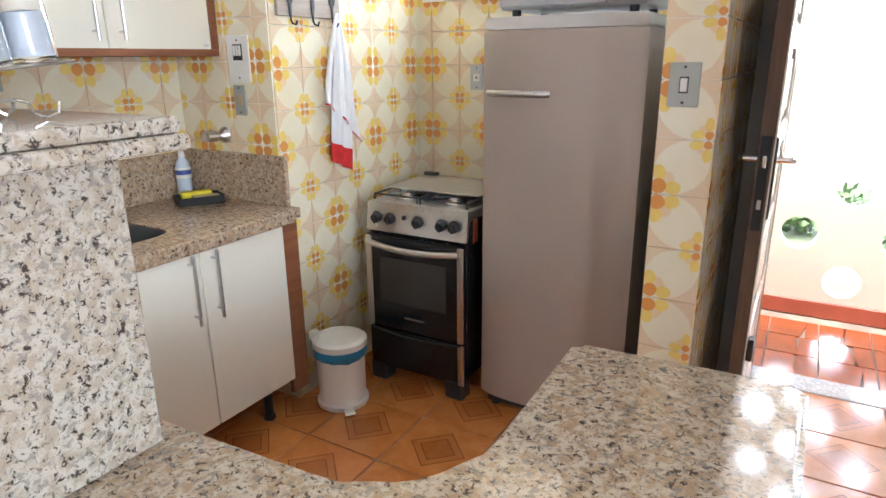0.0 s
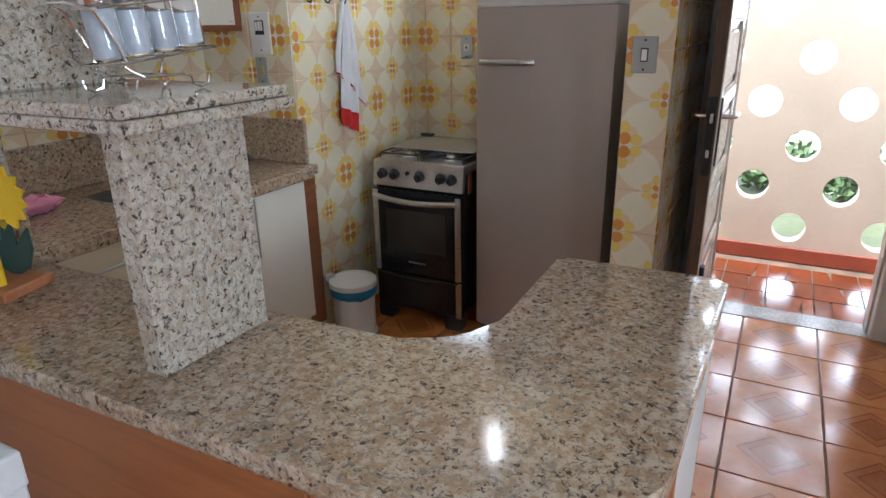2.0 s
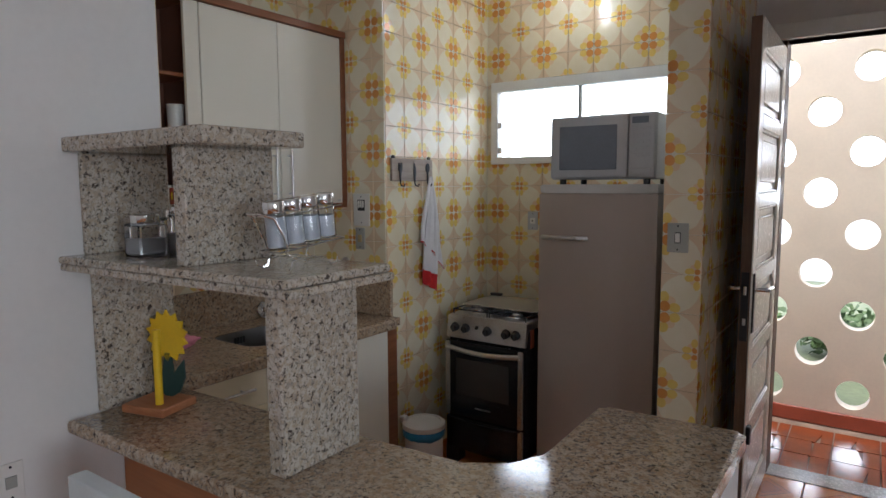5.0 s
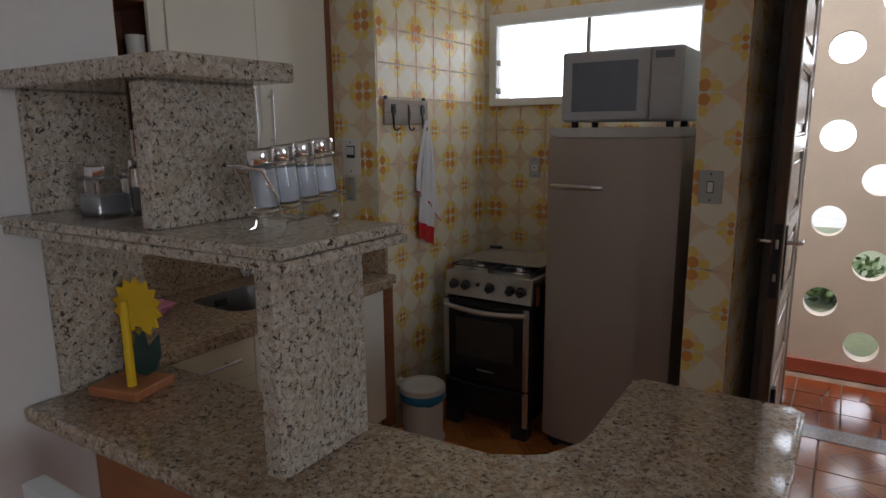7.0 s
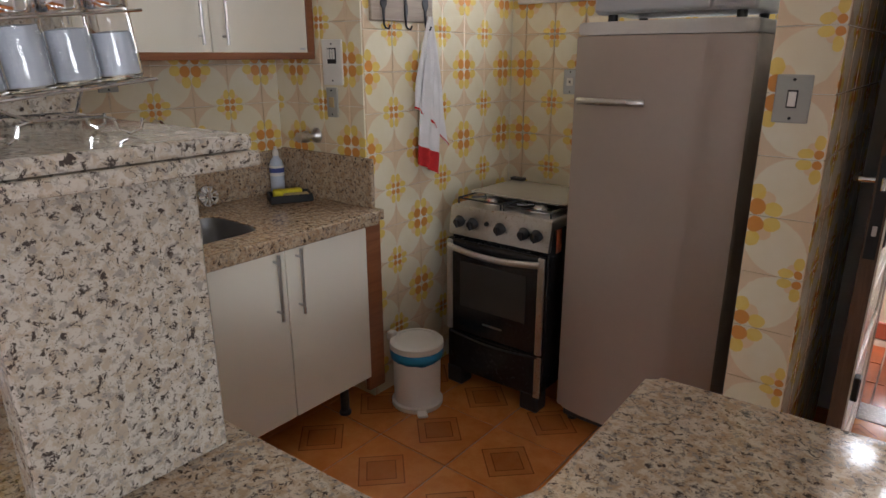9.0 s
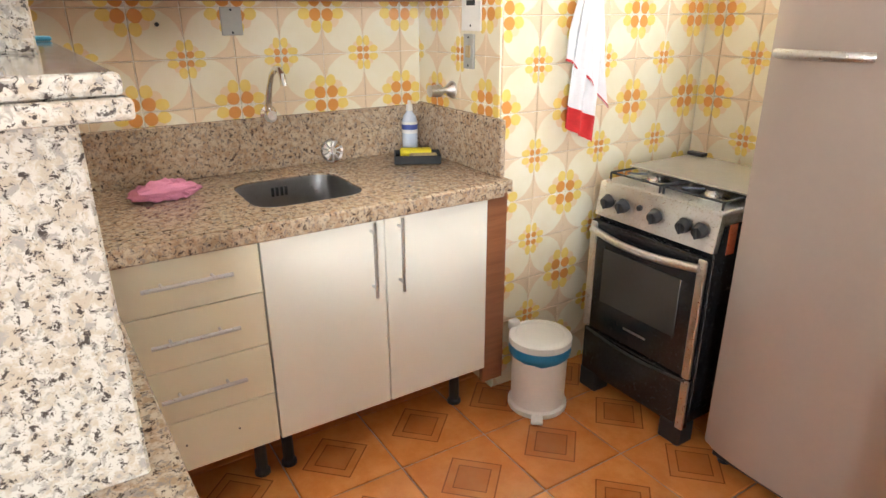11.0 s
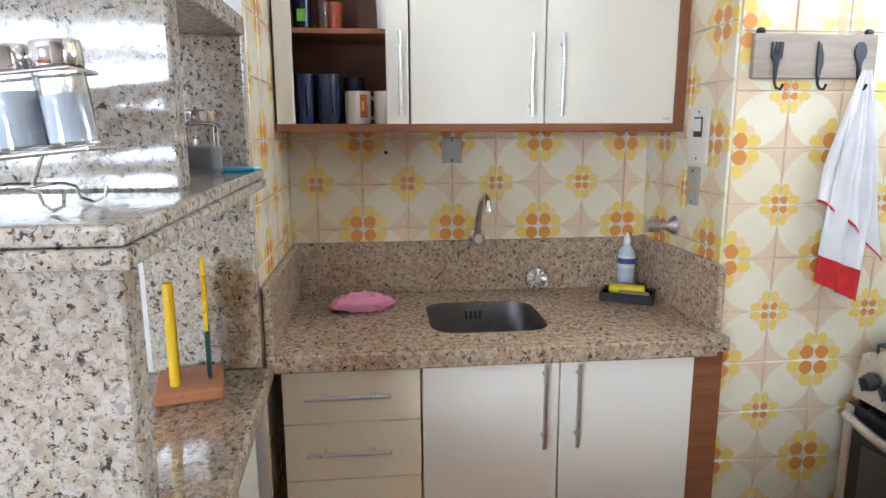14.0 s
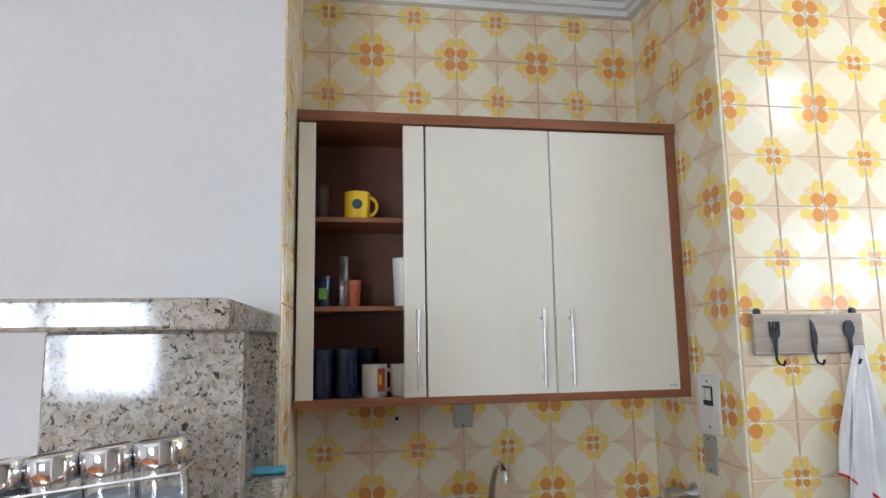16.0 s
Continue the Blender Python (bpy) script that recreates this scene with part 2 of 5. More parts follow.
M_BASEWOOD = wood("small_base_wood", (0.36, 0.13, 0.05), (0.46, 0.19, 0.08), 0.45, 0)
M_RACK = wood("weathered_board", (0.30, 0.24, 0.19), (0.44, 0.37, 0.30), 0.7, 1)
M_IRON = plain("dark_iron", (0.035, 0.037, 0.042), 0.4, 0.6)
M_SPONGE = plain("yellow_sponge", (0.80, 0.68, 0.04), 0.95, vary=0.2, scale=80, bump=0.8)
M_SCOUR = plain("beige_sponge", (0.55, 0.42, 0.22), 0.95, vary=0.2, scale=80, bump=0.8)
M_SALT = plain("white_salt", (0.80, 0.80, 0.82), 0.9)
M_GRAINS = plain("pale_grains", (0.32, 0.335, 0.36), 0.8, vary=0.25, scale=60)
# bowl steel, a darker grey than brushed_steel
M_BOWL = plain("dark_bowl_steel", (0.36, 0.35, 0.34), 0.32, 1.0, vary=0.15, scale=30)
M_TRAY = plain("matt_black_plastic", (0.008, 0.008, 0.008), 0.6, vary=0.2)
M_BLUEGLASS = plain("dark_blue_glass", (0.015, 0.025, 0.07), 0.1, vary=0.2)
M_MUGRED = plain("red_print", (0.45, 0.08, 0.04), 0.3)
M_LIME = plain("lime_print", (0.18, 0.50, 0.05), 0.4)
M_ORANGE = plain("coral_plastic", (0.60, 0.14, 0.06), 0.3)
M_MARBLE = plain("threshold_marble", (0.50, 0.49, 0.48), 0.25, vary=0.2, scale=12)
M_ROSE = plain("rose_print", (0.42, 0.08, 0.13), 0.4, vary=0.3, scale=60)
M_LEAFP = plain("leaf_print", (0.20, 0.26, 0.13), 0.4, vary=0.3, scale=60)
M_LABEL = plain("blue_label", (0.05, 0.08, 0.30), 0.4)
M_CYAN = plain("sky_blue_plastic", (0.08, 0.42, 0.62), 0.4)
M_GRASS = plain("grass", (0.19, 0.21, 0.11), 0.95, vary=0.4, scale=3)
M_LEAF = plain("leaves", (0.12, 0.18, 0.07), 0.7, vary=0.5, scale=4)
M_BARK = plain("bark", (0.14, 0.10, 0.07), 0.9, vary=0.3)
# pale colour stands in for overexposed brightness of the distance
M_GLAREGROUND = plain("pale_glare_ground", (0.50, 0.48, 0.44), 0.9, vary=0.15)


def glass(name, tint=(1, 1, 1), rough=0.02):
    m = bpy.data.materials.new(name)
    m.use_nodes = True
    t = m.node_tree
    b = t.nodes["Principled BSDF"]
    b.inputs["Base Color"].default_value = (*tint, 1)
    b.inputs["Transmission Weight"].default_value = 1.0
    b.inputs["Roughness"].default_value = rough
    b.inputs["IOR"].default_value = 1.45
    return m


M_GLASS = glass("clear_glass")
M_FROST = glass("frosted_glass", (0.95, 0.97, 1.0), 0.35)
M_OVEN = plain("oven_glass", (0.05, 0.045, 0.04), 0.06, vary=0.1)
M_HAZE = bpy.data.materials.new("bright_hazy_sky")
M_HAZE.use_nodes = True
M_HAZE.node_tree.nodes["Principled BSDF"].inputs["Emission Color"].default_value = (0.92, 0.96, 1, 1)
M_HAZE.node_tree.nodes["Principled BSDF"].inputs["Emission Strength"].default_value = 7.0
M_BULB = bpy.data.materials.new("lit_bulb")
M_BULB.use_nodes = True
M_BULB.node_tree.nodes["Principled BSDF"].inputs["Emission Color"].default_value = (1, 0.97, 0.92, 1)
M_BULB.node_tree.nodes["Principled BSDF"].inputs["Emission Strength"].default_value = 60


# ---- mesh helpers ----
def box(bm, x0, x1, y0, y1, z0, z1, bevel=0.0, seg=1):
    r = bmesh.ops.create_cube(bm, size=1.0, matrix=Matrix.Translation(((x0 + x1) / 2, (y0 + y1) / 2, (z0 + z1) / 2)) @ Matrix.Diagonal((x1 - x0, y1 - y0, z1 - z0, 1)))
    if bevel:
        edges = {e for v in r["verts"] for e in v.link_edges}
        bmesh.ops.bevel(bm, geom=list(edges), offset=bevel, segments=seg, affect="EDGES", profile=0.5)
    return bm


def tube(bm, pts, r, n=8, caps=True):
    """A round bar along the points."""
    rings = []
    pts = [Vector(p) for p in pts]
    for i, p in enumerate(pts):
        d = (pts[min(i + 1, len(pts) - 1)] - pts[max(i - 1, 0)]).normalized()
        a = d.orthogonal().normalized() if i == 0 else (side - d * side.dot(d)).normalized()
        side, b = a, d.cross(a)
        rad = r[i] if isinstance(r, (list, tuple)) else r
        rings.append([bm.verts.new(p + (a * math.cos(2 * math.pi * k / n) + b * math.sin(2 * math.pi * k / n)) * rad) for k in range(n)])
    for p, q in zip(rings, rings[1:]):
        for k in range(n):
            bm.faces.new((p[k], p[(k + 1) % n], q[(k + 1) % n], q[k]))
    if caps:
        bm.faces.new(rings[0][::-1])
        bm.faces.new(rings[-1])
    return bm


def lathe(bm, profile, at=(0, 0, 0), n=24, m=None):
    """Turned shape: profile of (radius, height); closed where the radius is 0."""
    m = m or Matrix.Translation(at)
    rings = []
    for r, z in profile:
        rings.append([bm.verts.new(m @ Vector((0, 0, z)))] if r == 0 else [bm.verts.new(m @ Vector((r * math.cos(2 * math.pi * k / n), r * math.sin(2 * math.pi * k / n), z))) for k in range(n)])
    for p, q in zip(rings, rings[1:]):
        for k in range(n):
            f = [p[k % len(p)], p[(k + 1) % n % len(p)], q[(k + 1) % n % len(q)], q[k % len(q)]]
            f = list(dict.fromkeys(f))
            if len(f) > 2:
                bm.faces.new(f)
    return bm


def prism(bm, outline, z0, z1, bevel=0.0, m=None):
    """A flat slab with the outline given as (x, y)."""
    m = m or Matrix()
    lo = [bm.verts.new(m @ Vector((x, y, z0))) for x, y in outline]
    hi = [bm.verts.new(m @ Vector((x, y, z1))) for x, y in outline]
    n = len(outline)
    top, low = bm.faces.new(hi), bm.faces.new(lo[::-1])
    for k in range(n):
        bm.faces.new((lo[k], lo[(k + 1) % n], hi[(k + 1) % n], hi[k]))
    if bevel:
        bmesh.ops.bevel(bm, geom=list(top.edges) + list(low.edges), offset=bevel, segments=2, affect="EDGES", profile=0.5)
    return bm


def mesh_of(name, bm, material, smooth=False):
    bmesh.ops.recalc_face_normals(bm, faces=bm.faces)
    me = bpy.data.meshes.new(name)
    bm.to_mesh(me)
    bm.free()
    me.materials.append(material)
    if smooth:
        me.polygons.foreach_set("use_smooth", [True] * len(me.polygons))
        me.set_sharp_from_angle(angle=radians(38))
    return me


def part(name, bm, material, parent=None, label="", smooth=False):
    ob = new(name, mesh_of(name, bm, material, smooth))
    if parent:
        ob.parent = parent
        if parent.type == "EMPTY":
            ob.matrix_parent_inverse = Matrix.Translation(-parent.location)
    return tagged(ob, label)


def thing(name, label, category, at=(0, 0, 0), group="", kind=""):
    ob = new(name)
    ob.location = at
    ob.empty_display_size = 0.1
    return tagged(ob, label, category, group, kind)


def structure(name, bm, material, label, category):
    return tagged(part(name, bm, material), label, category, kind="structure")


B = bmesh.new


# ---- structure ----
CEIL, SX, NY, TX, CY, BY = 2.99, -1.968, 1.005, -1.43, 2.30, 3.35
PX0, PX1, PY, DY, HX = -0.008, 0.148, 2.35, 3.45, 1.12

structure("ground", box(B(), -60, 60, 4.9, 120, -0.30, -0.10), M_GRASS, "sunlit green lawn beyond the porch", "lawn")
floor = structure("floor", box(B(), -2.2, 3.7, -3.2, 3.45, -0.20, -0.006), M_FGROUT, "glossy terracotta floor tiles with grey joints", "floor")
structure("ceiling", box(B(), -2.2, 3.7, -3.2, 3.6, CEIL, CEIL + 0.15), M_CEIL, "white painted flat ceiling", "ceiling")
wall_sink = structure("wall_sink", box(B(), SX - 0.18, SX - 0.006, NY, CY + 0.1, 0, CEIL), M_GROUT, "wall of flower-patterned kitchen tiles above the sink", "wall")
wall_towel = structure("wall_towel", box(B(), SX - 0.18, TX - 0.006, CY + 0.006, BY + 0.2, 0, CEIL), M_GROUT, "projecting wall of flower-patterned tiles beside the stove", "wall")
bm = B()
WX0, WX1, WZ0, WZ1 = -1.362, -0.19, 1.735, 2.19
box(bm, TX - 0.006, PX1 - 0.006, BY + 0.006, BY + 0.2, 0, WZ0)
box(bm, TX - 0.006, PX1 - 0.006, BY + 0.006, BY + 0.2, WZ1, CEIL)
box(bm, TX - 0.006, WX0, BY + 0.006, BY + 0.2, WZ0, WZ1)
box(bm, WX1, PX1 - 0.006, BY + 0.006, BY + 0.2, WZ0, WZ1)
wall_back = structure("wall_back", bm, M_GROUT, "tiled kitchen wall with a high wide window", "wall")
wall_pillar = structure("wall_pillar", box(B(), PX0 + 0.006, PX1 - 0.006, PY + 0.006, BY + 0.006, 0, CEIL), M_GROUT, "narrow tiled wall end between fridge and door", "wall")
wall_niche = structure("wall_niche", box(B(), SX - 0.18, -1.335, -3.2, NY - 0.006, 0, CEIL), M_WHITE, "plain white painted wall beside the kitchen niche", "wall")
bm = B()
box(bm, PX1 - 0.006, 0.225, DY, DY + 0.13, 0, CEIL)
box(bm, 0.225, 1.05, DY, DY + 0.13, 2.30, CEIL)
box(bm, 1.05, 1.6, DY, DY + 0.13, 0, CEIL)
structure("wall_door", bm, M_WHITE, "white wall around the open back door", "wall")
structure("wall_hall", box(B(), HX, HX + 0.15, 1.25, 2.70, 0, CEIL), M_WHITE, "plain white wall along the passage", "wall")
structure("wall_recess", box(B(), 1.45, 1.6, 1.25, DY, 0, CEIL), M_WHITE, "white wall behind the passage", "wall")
structure("wall_living_north", box(B(), HX + 0.15, 3.7, 1.25, 1.40, 0, CEIL), M_WHITE, "white living room wall", "wall")
structure("wall_south", box(B(), -2.2, 3.7, -3.35, -3.2, 0, CEIL), M_WHITE, "white living room wall", "wall")
bm = B()
LY0, LY1, LZ0, LZ1 = -1.80, -0.26, 1.20, 2.33
box(bm, 3.5, 3.7, -3.2, 1.4, 0, LZ0)
box(bm, 3.5, 3.7, -3.2, 1.4, LZ1, CEIL)
box(bm, 3.5, 3.7, -3.2, LY0, LZ0, LZ1)
box(bm, 3.5, 3.7, LY1, 1.4, LZ0, LZ1)
structure("wall_living_window", bm, M_WHITE, "white living room wall with a window", "wall")
bm = B()
for y0, y1 in ((LY0, LY0 + 0.06), (LY1 - 0.06, LY1), (-1.11, -0.99)):
    box(bm, 3.54, 3.60, y0, y1, LZ0, LZ1, 0.005)
box(bm, 3.54, 3.60, LY0, LY1, LZ0, LZ0 + 0.06, 0.005)
box(bm, 3.54, 3.60, LY0, LY1, 1.98, 2.14, 0.005)
box(bm, 3.54, 3.60, LY0, LY1, LZ1 - 0.06, LZ1, 0.005)
structure("window_1", bm, M_SASH, "white framed living room window", "window")
structure("baseboard", box(B(), HX - 0.014, HX, 1.25, 2.70, 0, 0.085, 0.004), M_SASH, "low white baseboard along the passage", "baseboard")

# cornice round the sink niche
bm = B()
for k, (w, h) in enumerate(((0.07, 0.022), (0.05, 0.045), (0.03, 0.07))):
    z1 = CEIL - (0, 0.0225, 0.0455)[k]
    z0 = CEIL - h
    box(bm, SX, SX + w, NY, CY, z0, z1)
    box(bm, SX + w, TX, CY - w, CY, z0, z1)
    box(bm, SX + w, -1.335, NY, NY + w, z0, z1)
structure("trim", bm, M_CEIL, "white plaster cornice under the ceiling", "cornice")

# porch, perforated wall and what lies outside
bm = B()
box(bm, -0.6, 2.4, DY + 0.15, 4.90, -0.2, -0.016)
porch = structure("porch_floor", bm, M_FGROUT, "shiny red tiled porch floor", "floor")
structure("threshold", box(B(), 0.225, 1.05, DY - 0.01, DY + 0.15, -0.02, 0.004, 0.003), M_MARBLE, "worn grey marble door sill", "door sill")


def breeze_wall():
    """Rendered wall with round openings in staggered rows, the openings cut through its thickness."""
    y0, y1, r, n = 4.46, 4.56, 0.0945, 28
    bm = bmesh.new()
    dx, dz, xs, zs = 0.243, 0.2595, 0.637, 0.214
    done = {}

    def v(x, y, z):
        key = (round(x, 4), round(y, 4), round(z, 4))
        if key not in done:
            done[key] = bm.verts.new((x, y, z))
        return done[key]

    for row in range(-1, 11):
        for col in range(-5, 7):
            cx, cz = xs + dx * col, zs + dz * row
            x0, x1, z0, z1 = cx - dx / 2, cx + dx / 2, cz - dz / 2, cz + dz / 2
            if (row + col) % 2 or row == -1:
                for y in (y0, y1):
                    bm.faces.new([v(x0, y, z0), v(x1, y, z0), v(x1, y, z1), v(x0, y, z1)])
                continue
            corner = [(x1, z1), (x0, z1), (x0, z0), (x1, z0)]
            ring = [(cx + r * math.cos(math.pi / 4 + 2 * math.pi * k / n), cz + r * math.sin(math.pi / 4 + 2 * math.pi * k / n)) for k in range(n)]
            for y in (y0, y1):
                for q in range(4):
                    arc = [ring[(q * n // 4 + k) % n] for k in range(n // 4 + 1)]
                    bm.faces.new([v(corner[q][0], y, corner[q][1])] + [v(a, y, b) for a, b in arc] + [v(corner[(q + 1) % 4][0], y, corner[(q + 1) % 4][1])])
            for k in range(n):
                a, b = ring[k], ring[(k + 1) % n]
                bm.faces.new([v(a[0], y0, a[1]), v(b[0], y0, b[1]), v(b[0], y1, b[1]), v(a[0], y1, a[1])])
    ob = structure("wall_porch", bm, M_PORCH, "peach rendered porch wall pierced by round holes", "wall")
    return ob


breeze_wall()
structure("baseboard_porch", box(B(), -0.6, 2.3, 4.44, 4.46, -0.01, 0.085, 0.004), M_PORCHRED, "red painted baseboard along the porch", "baseboard")
structure("wall_porch_west", box(B(), -0.75, -0.62, DY + 0.13, 4.9, -0.1, 2.72), M_PORCH, "peach rendered porch end wall", "wall")
structure("wall_porch_east", box(B(), 2.3, 2.4, DY + 0.13, 4.9, -0.1, 2.72), M_PORCH, "peach rendered porch end wall", "wall")
# added pale slab: makes the distance look washed out, no known road
structure("road", box(B(), -60, 60, 12, 58, -0.10, -0.09), M_GLAREGROUND, "pale ground added beyond the lawn for the washed-out white", "road")
structure("backdrop", box(B(), -60, 60, 60, 60.5, -0.5, 45), M_HAZE, "bright hazy sky beyond the garden", "sky")

# kitchen window
win = thing("window_2", "high white metal kitchen window, bright outside", "window", ((WX0 + WX1) / 2, BY, WZ0), kind="structure")
bm = B()
box(bm, WX0 - 0.03, WX1 + 0.03, BY - 0.022, BY + 0.03, WZ1 - 0.03, WZ1 + 0.035, 0.004)
box(bm, WX0 - 0.03, WX1 + 0.03, BY - 0.022, BY + 0.03, WZ0 - 0.03, WZ0 + 0.015, 0.004)
box(bm, WX0 - 0.03, WX0 + 0.02, BY - 0.022, BY + 0.03, WZ0 + 0.015, WZ1 - 0.03, 0.004)
box(bm, WX1 - 0.02, WX1 + 0.03, BY - 0.022, BY + 0.03, WZ0 + 0.015, WZ1 - 0.03, 0.004)
part("window_frame", bm, M_SASH, win)
part("mullion", box(B(), -0.80, -0.78, BY - 0.005, BY + 0.025, WZ0 + 0.015, WZ1 - 0.03, 0.003), M_GREYP, win)
for z in (WZ0 + 0.04, WZ0 + 0.2):
    part("latch", box(B(), WX0 + 0.02, WX0 + 0.05, BY - 0.02, BY + 0.0, z, z + 0.035, 0.005), M_STEEL, win, "small metal latch")
for x0, x1 in ((WX0 + 0.02, -0.80), (-0.78, WX1 - 0.02)):
    g = part("pane", box(B(), x0, x1, BY + 0.012, BY + 0.016, WZ0 + 0.015, WZ1 - 0.03), M_GLASS, win)
    g.visible_shadow = False


# ---- door ----
def door():
    d = thing("door_1", "open panelled door, white paint over dark wood", "door", (0.26, DY, 0), kind="structure")
    x0, x1, y0, y1, top = 0.240, 0.284, 2.665, 3.44, 2.26
    rails = [(0.012, 0.14)] + [(0.14 + 0.34 * k - 0.03, 0.14 + 0.34 * k + 0.035) for k in range(1, 6)] + [(top - 0.115, top)]
    bm = B()
    for z0, z1 in rails:
        box(bm, x0 + 0.006, x1, y0 + 0.10, y1 - 0.10, z0, z1, 0.004)
    box(bm, x0 + 0.006, x1, y0 + 0.004, y0 + 0.10, 0.012, top, 0.003)
    box(bm, x0 + 0.006, x1, y1 - 0.10, y1, 0.012, top, 0.003)
    part("leaf_frame", bm, M_DOORPAINT, d)
    part("back_board", box(B(), x0, x0 + 0.006, y0 + 0.004, y1, 0.012, top, 0.001), M_DARKWOOD, d, "dark varnished back of the leaf")
    part("lock_edge", box(B(), x0 - 0.002, x1 - 0.004, y0, y0 + 0.004, 0.012, top), M_DARKWOOD, d, "dark bare wood edge")
    part("worn_lip", box(B(), x1 - 0.004, x1 + 0.001, y0 - 0.001, y0 + 0.004, 0.012, top), M_DOORPAINT, d, "chipped white paint along the edge")
    for (a, z0), (z1, b) in zip(rails, rails[1:]):
        p = part("panel", box(B(), x0 + 0.012, x1 - 0.014, y0 + 0.10, y1 - 0.10, z0, z1), M_DOORPAINT, d)
        part("raised_field", box(B(), x1 - 0.014, x1 - 0.006, y0 + 0.145, y1 - 0.145, z0 + 0.045, z1 - 0.045, 0.006), M_DOORPAINT, p)
        bm = B()
        for q in ((y0 + 0.10, y0 + 0.112, z0, z1), (y1 - 0.112, y1 - 0.10, z0, z1), (y0 + 0.112, y1 - 0.112, z0, z0 + 0.012), (y0 + 0.112, y1 - 0.112, z1 - 0.012, z1)):
            box(bm, x1 - 0.014, x1 - 0.003, *q, 0.003)
        part("moulding", bm, M_DOORPAINT, p)
    plate = part("lock_plate", box(B(), x0 + 0.004, x1 - 0.010, y0 - 0.004, y0, 0.90, 1.20, 0.001), M_IRON, d, "worn dark lock plate")
    part("latch_bolt", box(B(), x0 + 0.014, x0 + 0.026, y0 - 0.012, y0 - 0.004, 1.10, 1.14, 0.003), M_CHROME, plate)
    part("dead_bolt", box(B(), x0 + 0.014, x0 + 0.026, y0 - 0.008, y0 - 0.004, 0.97, 1.00, 0.001), M_STEEL, plate)
    for s, xa in ((1, x1), (-1, x0)):
        part("escutcheon", box(B(), xa - 0.004, xa + 0.006, y0 + 0.035, y0 + 0.075, 0.93, 1.19, 0.003), M_IRON, d)
        bm = B()
        tube(bm, [(xa, y0 + 0.055, 1.12), (xa + s * 0.045, y0 + 0.055, 1.12), (xa + s * 0.055, y0 + 0.065, 1.12), (xa + s * 0.058, y0 + 0.16, 1.118)], 0.009)
        part("door_handle", bm, M_CHROME, d, "metal lever handle", True)
    part("door_bolt", box(B(), x1 + 0.001, x1 + 0.02, y0 + 0.006, y0 + 0.05, 0.44, 0.52, 0.004), M_IRON, d, "small iron surface bolt")


M_DOORPAINT = plain("door_cream_gloss", (0.80, 0.78, 0.72), 0.22, vary=0.1, scale=10)
door()
frame_ob = thing("door_frame", "pale painted wooden door frame with worn edges", "door frame", (1.09, DY, 0), kind="structure")
part("jamb", box(B(), 1.02, 1.13, DY - 0.03, DY + 0.14, 0, 2.30, 0.005), M_SASH, frame_ob)
part("door_stop", box(B(), 1.008, 1.02, DY + 0.03, DY + 0.14, 0, 2.30, 0.003), M_SASH, frame_ob)
part("jamb", box(B(), 0.225, 0.285, DY - 0.002, DY + 0.14, 0, 2.30, 0.005), M_DARKWOOD, frame_ob, "dark stained jamb")
part("head", box(B(), 0.225, 1.13, DY - 0.03, DY + 0.14, 2.30, 2.38, 0.005), M_SASH, frame_ob)
part("casing", box(B(), 1.132, 1.26, DY - 0.09, DY - 0.002, 0, 2.40, 0.005), M_SASH, frame_ob)
structure("trim_hall", box(B(), HX - 0.004, HX + 0.152, 2.70, 2.745, 0, CEIL, 0.004), M_SASH, "white painted edge of the passage wall", "trim")


# ---- peninsula ----
def rounded(points, radius):
    """An outline with its corners rounded; radius by corner."""
    out = []
    n = len(points)
    for i, (p, r) in enumerate(zip(points, radius)):
        p, a, b = Vector(p), Vector(points[i - 1]), Vector(points[(i + 1) % n])
        if not r:
            out.append(tuple(p))
            continue
        u, w = (a - p).normalized(), (b - p).normalized()
        for k in range(9):
            s = k / 8
            q = p + u * r * (1 - s) ** 2 + w * r * s ** 2
            out.append(tuple(q))
    return out


top = thing("bar_counter_top", "polished beige speckled granite bar top with curved end", "countertop", (0, 0.9, 0.82))
outline = rounded([(-1.325, 0.632), (0.42, 0.672), (0.433, 1.705), (-0.002, 1.685), (0.012, 1.08), (-1.325, 1.028)], (0, 0.26, 0.035, 0.03, 0.21, 0))
part("slab", prism(B(), outline, 0.811, 0.855, 0.012), M_TOP, top, smooth=True)

bar = thing("bar_unit", "orange-brown wooden bar base with an open shelf niche", "bar base", (-0.5, 0.9, 0))
part("front_panel", box(B(), -1.325, -0.215, 0.80, 0.82, 0, 0.809, 0.002), M_PANEL, bar)
part("post", box(B(), -0.213, -0.188, 0.792, 0.83, 0, 0.809, 0.004), M_PANEL, bar)
part("post", box(B(), -0.187, -0.170, 0.797, 0.83, 0, 0.809, 0.003), M_PANEL, bar)
part("niche_side", box(B(), -0.188, -0.170, 0.832, 1.034, 0.02, 0.809, 0.002), M_PANEL, bar)
part("niche_back", box(B(), -0.188, 0.418, 1.036, 1.052, 0.02, 0.809, 0.002), M_PANEL, bar)
for z in (0.02, 0.425):
    shelf_line = rounded([(-0.168, 0.80), (0.405, 0.80), (0.405, 1.034), (-0.168, 1.034)], (0, 0.12, 0, 0))
    part("shelf", prism(B(), shelf_line, z, z + 0.028, 0.003), M_WOOD, bar, "red-brown niche shelf")
part("kitchen_panel", box(B(), -0.41, 0.01, 1.054, 1.062, 0.10, 0.809, 0.002), M_CABDOOR, bar, "ivory panel towards the kitchen")
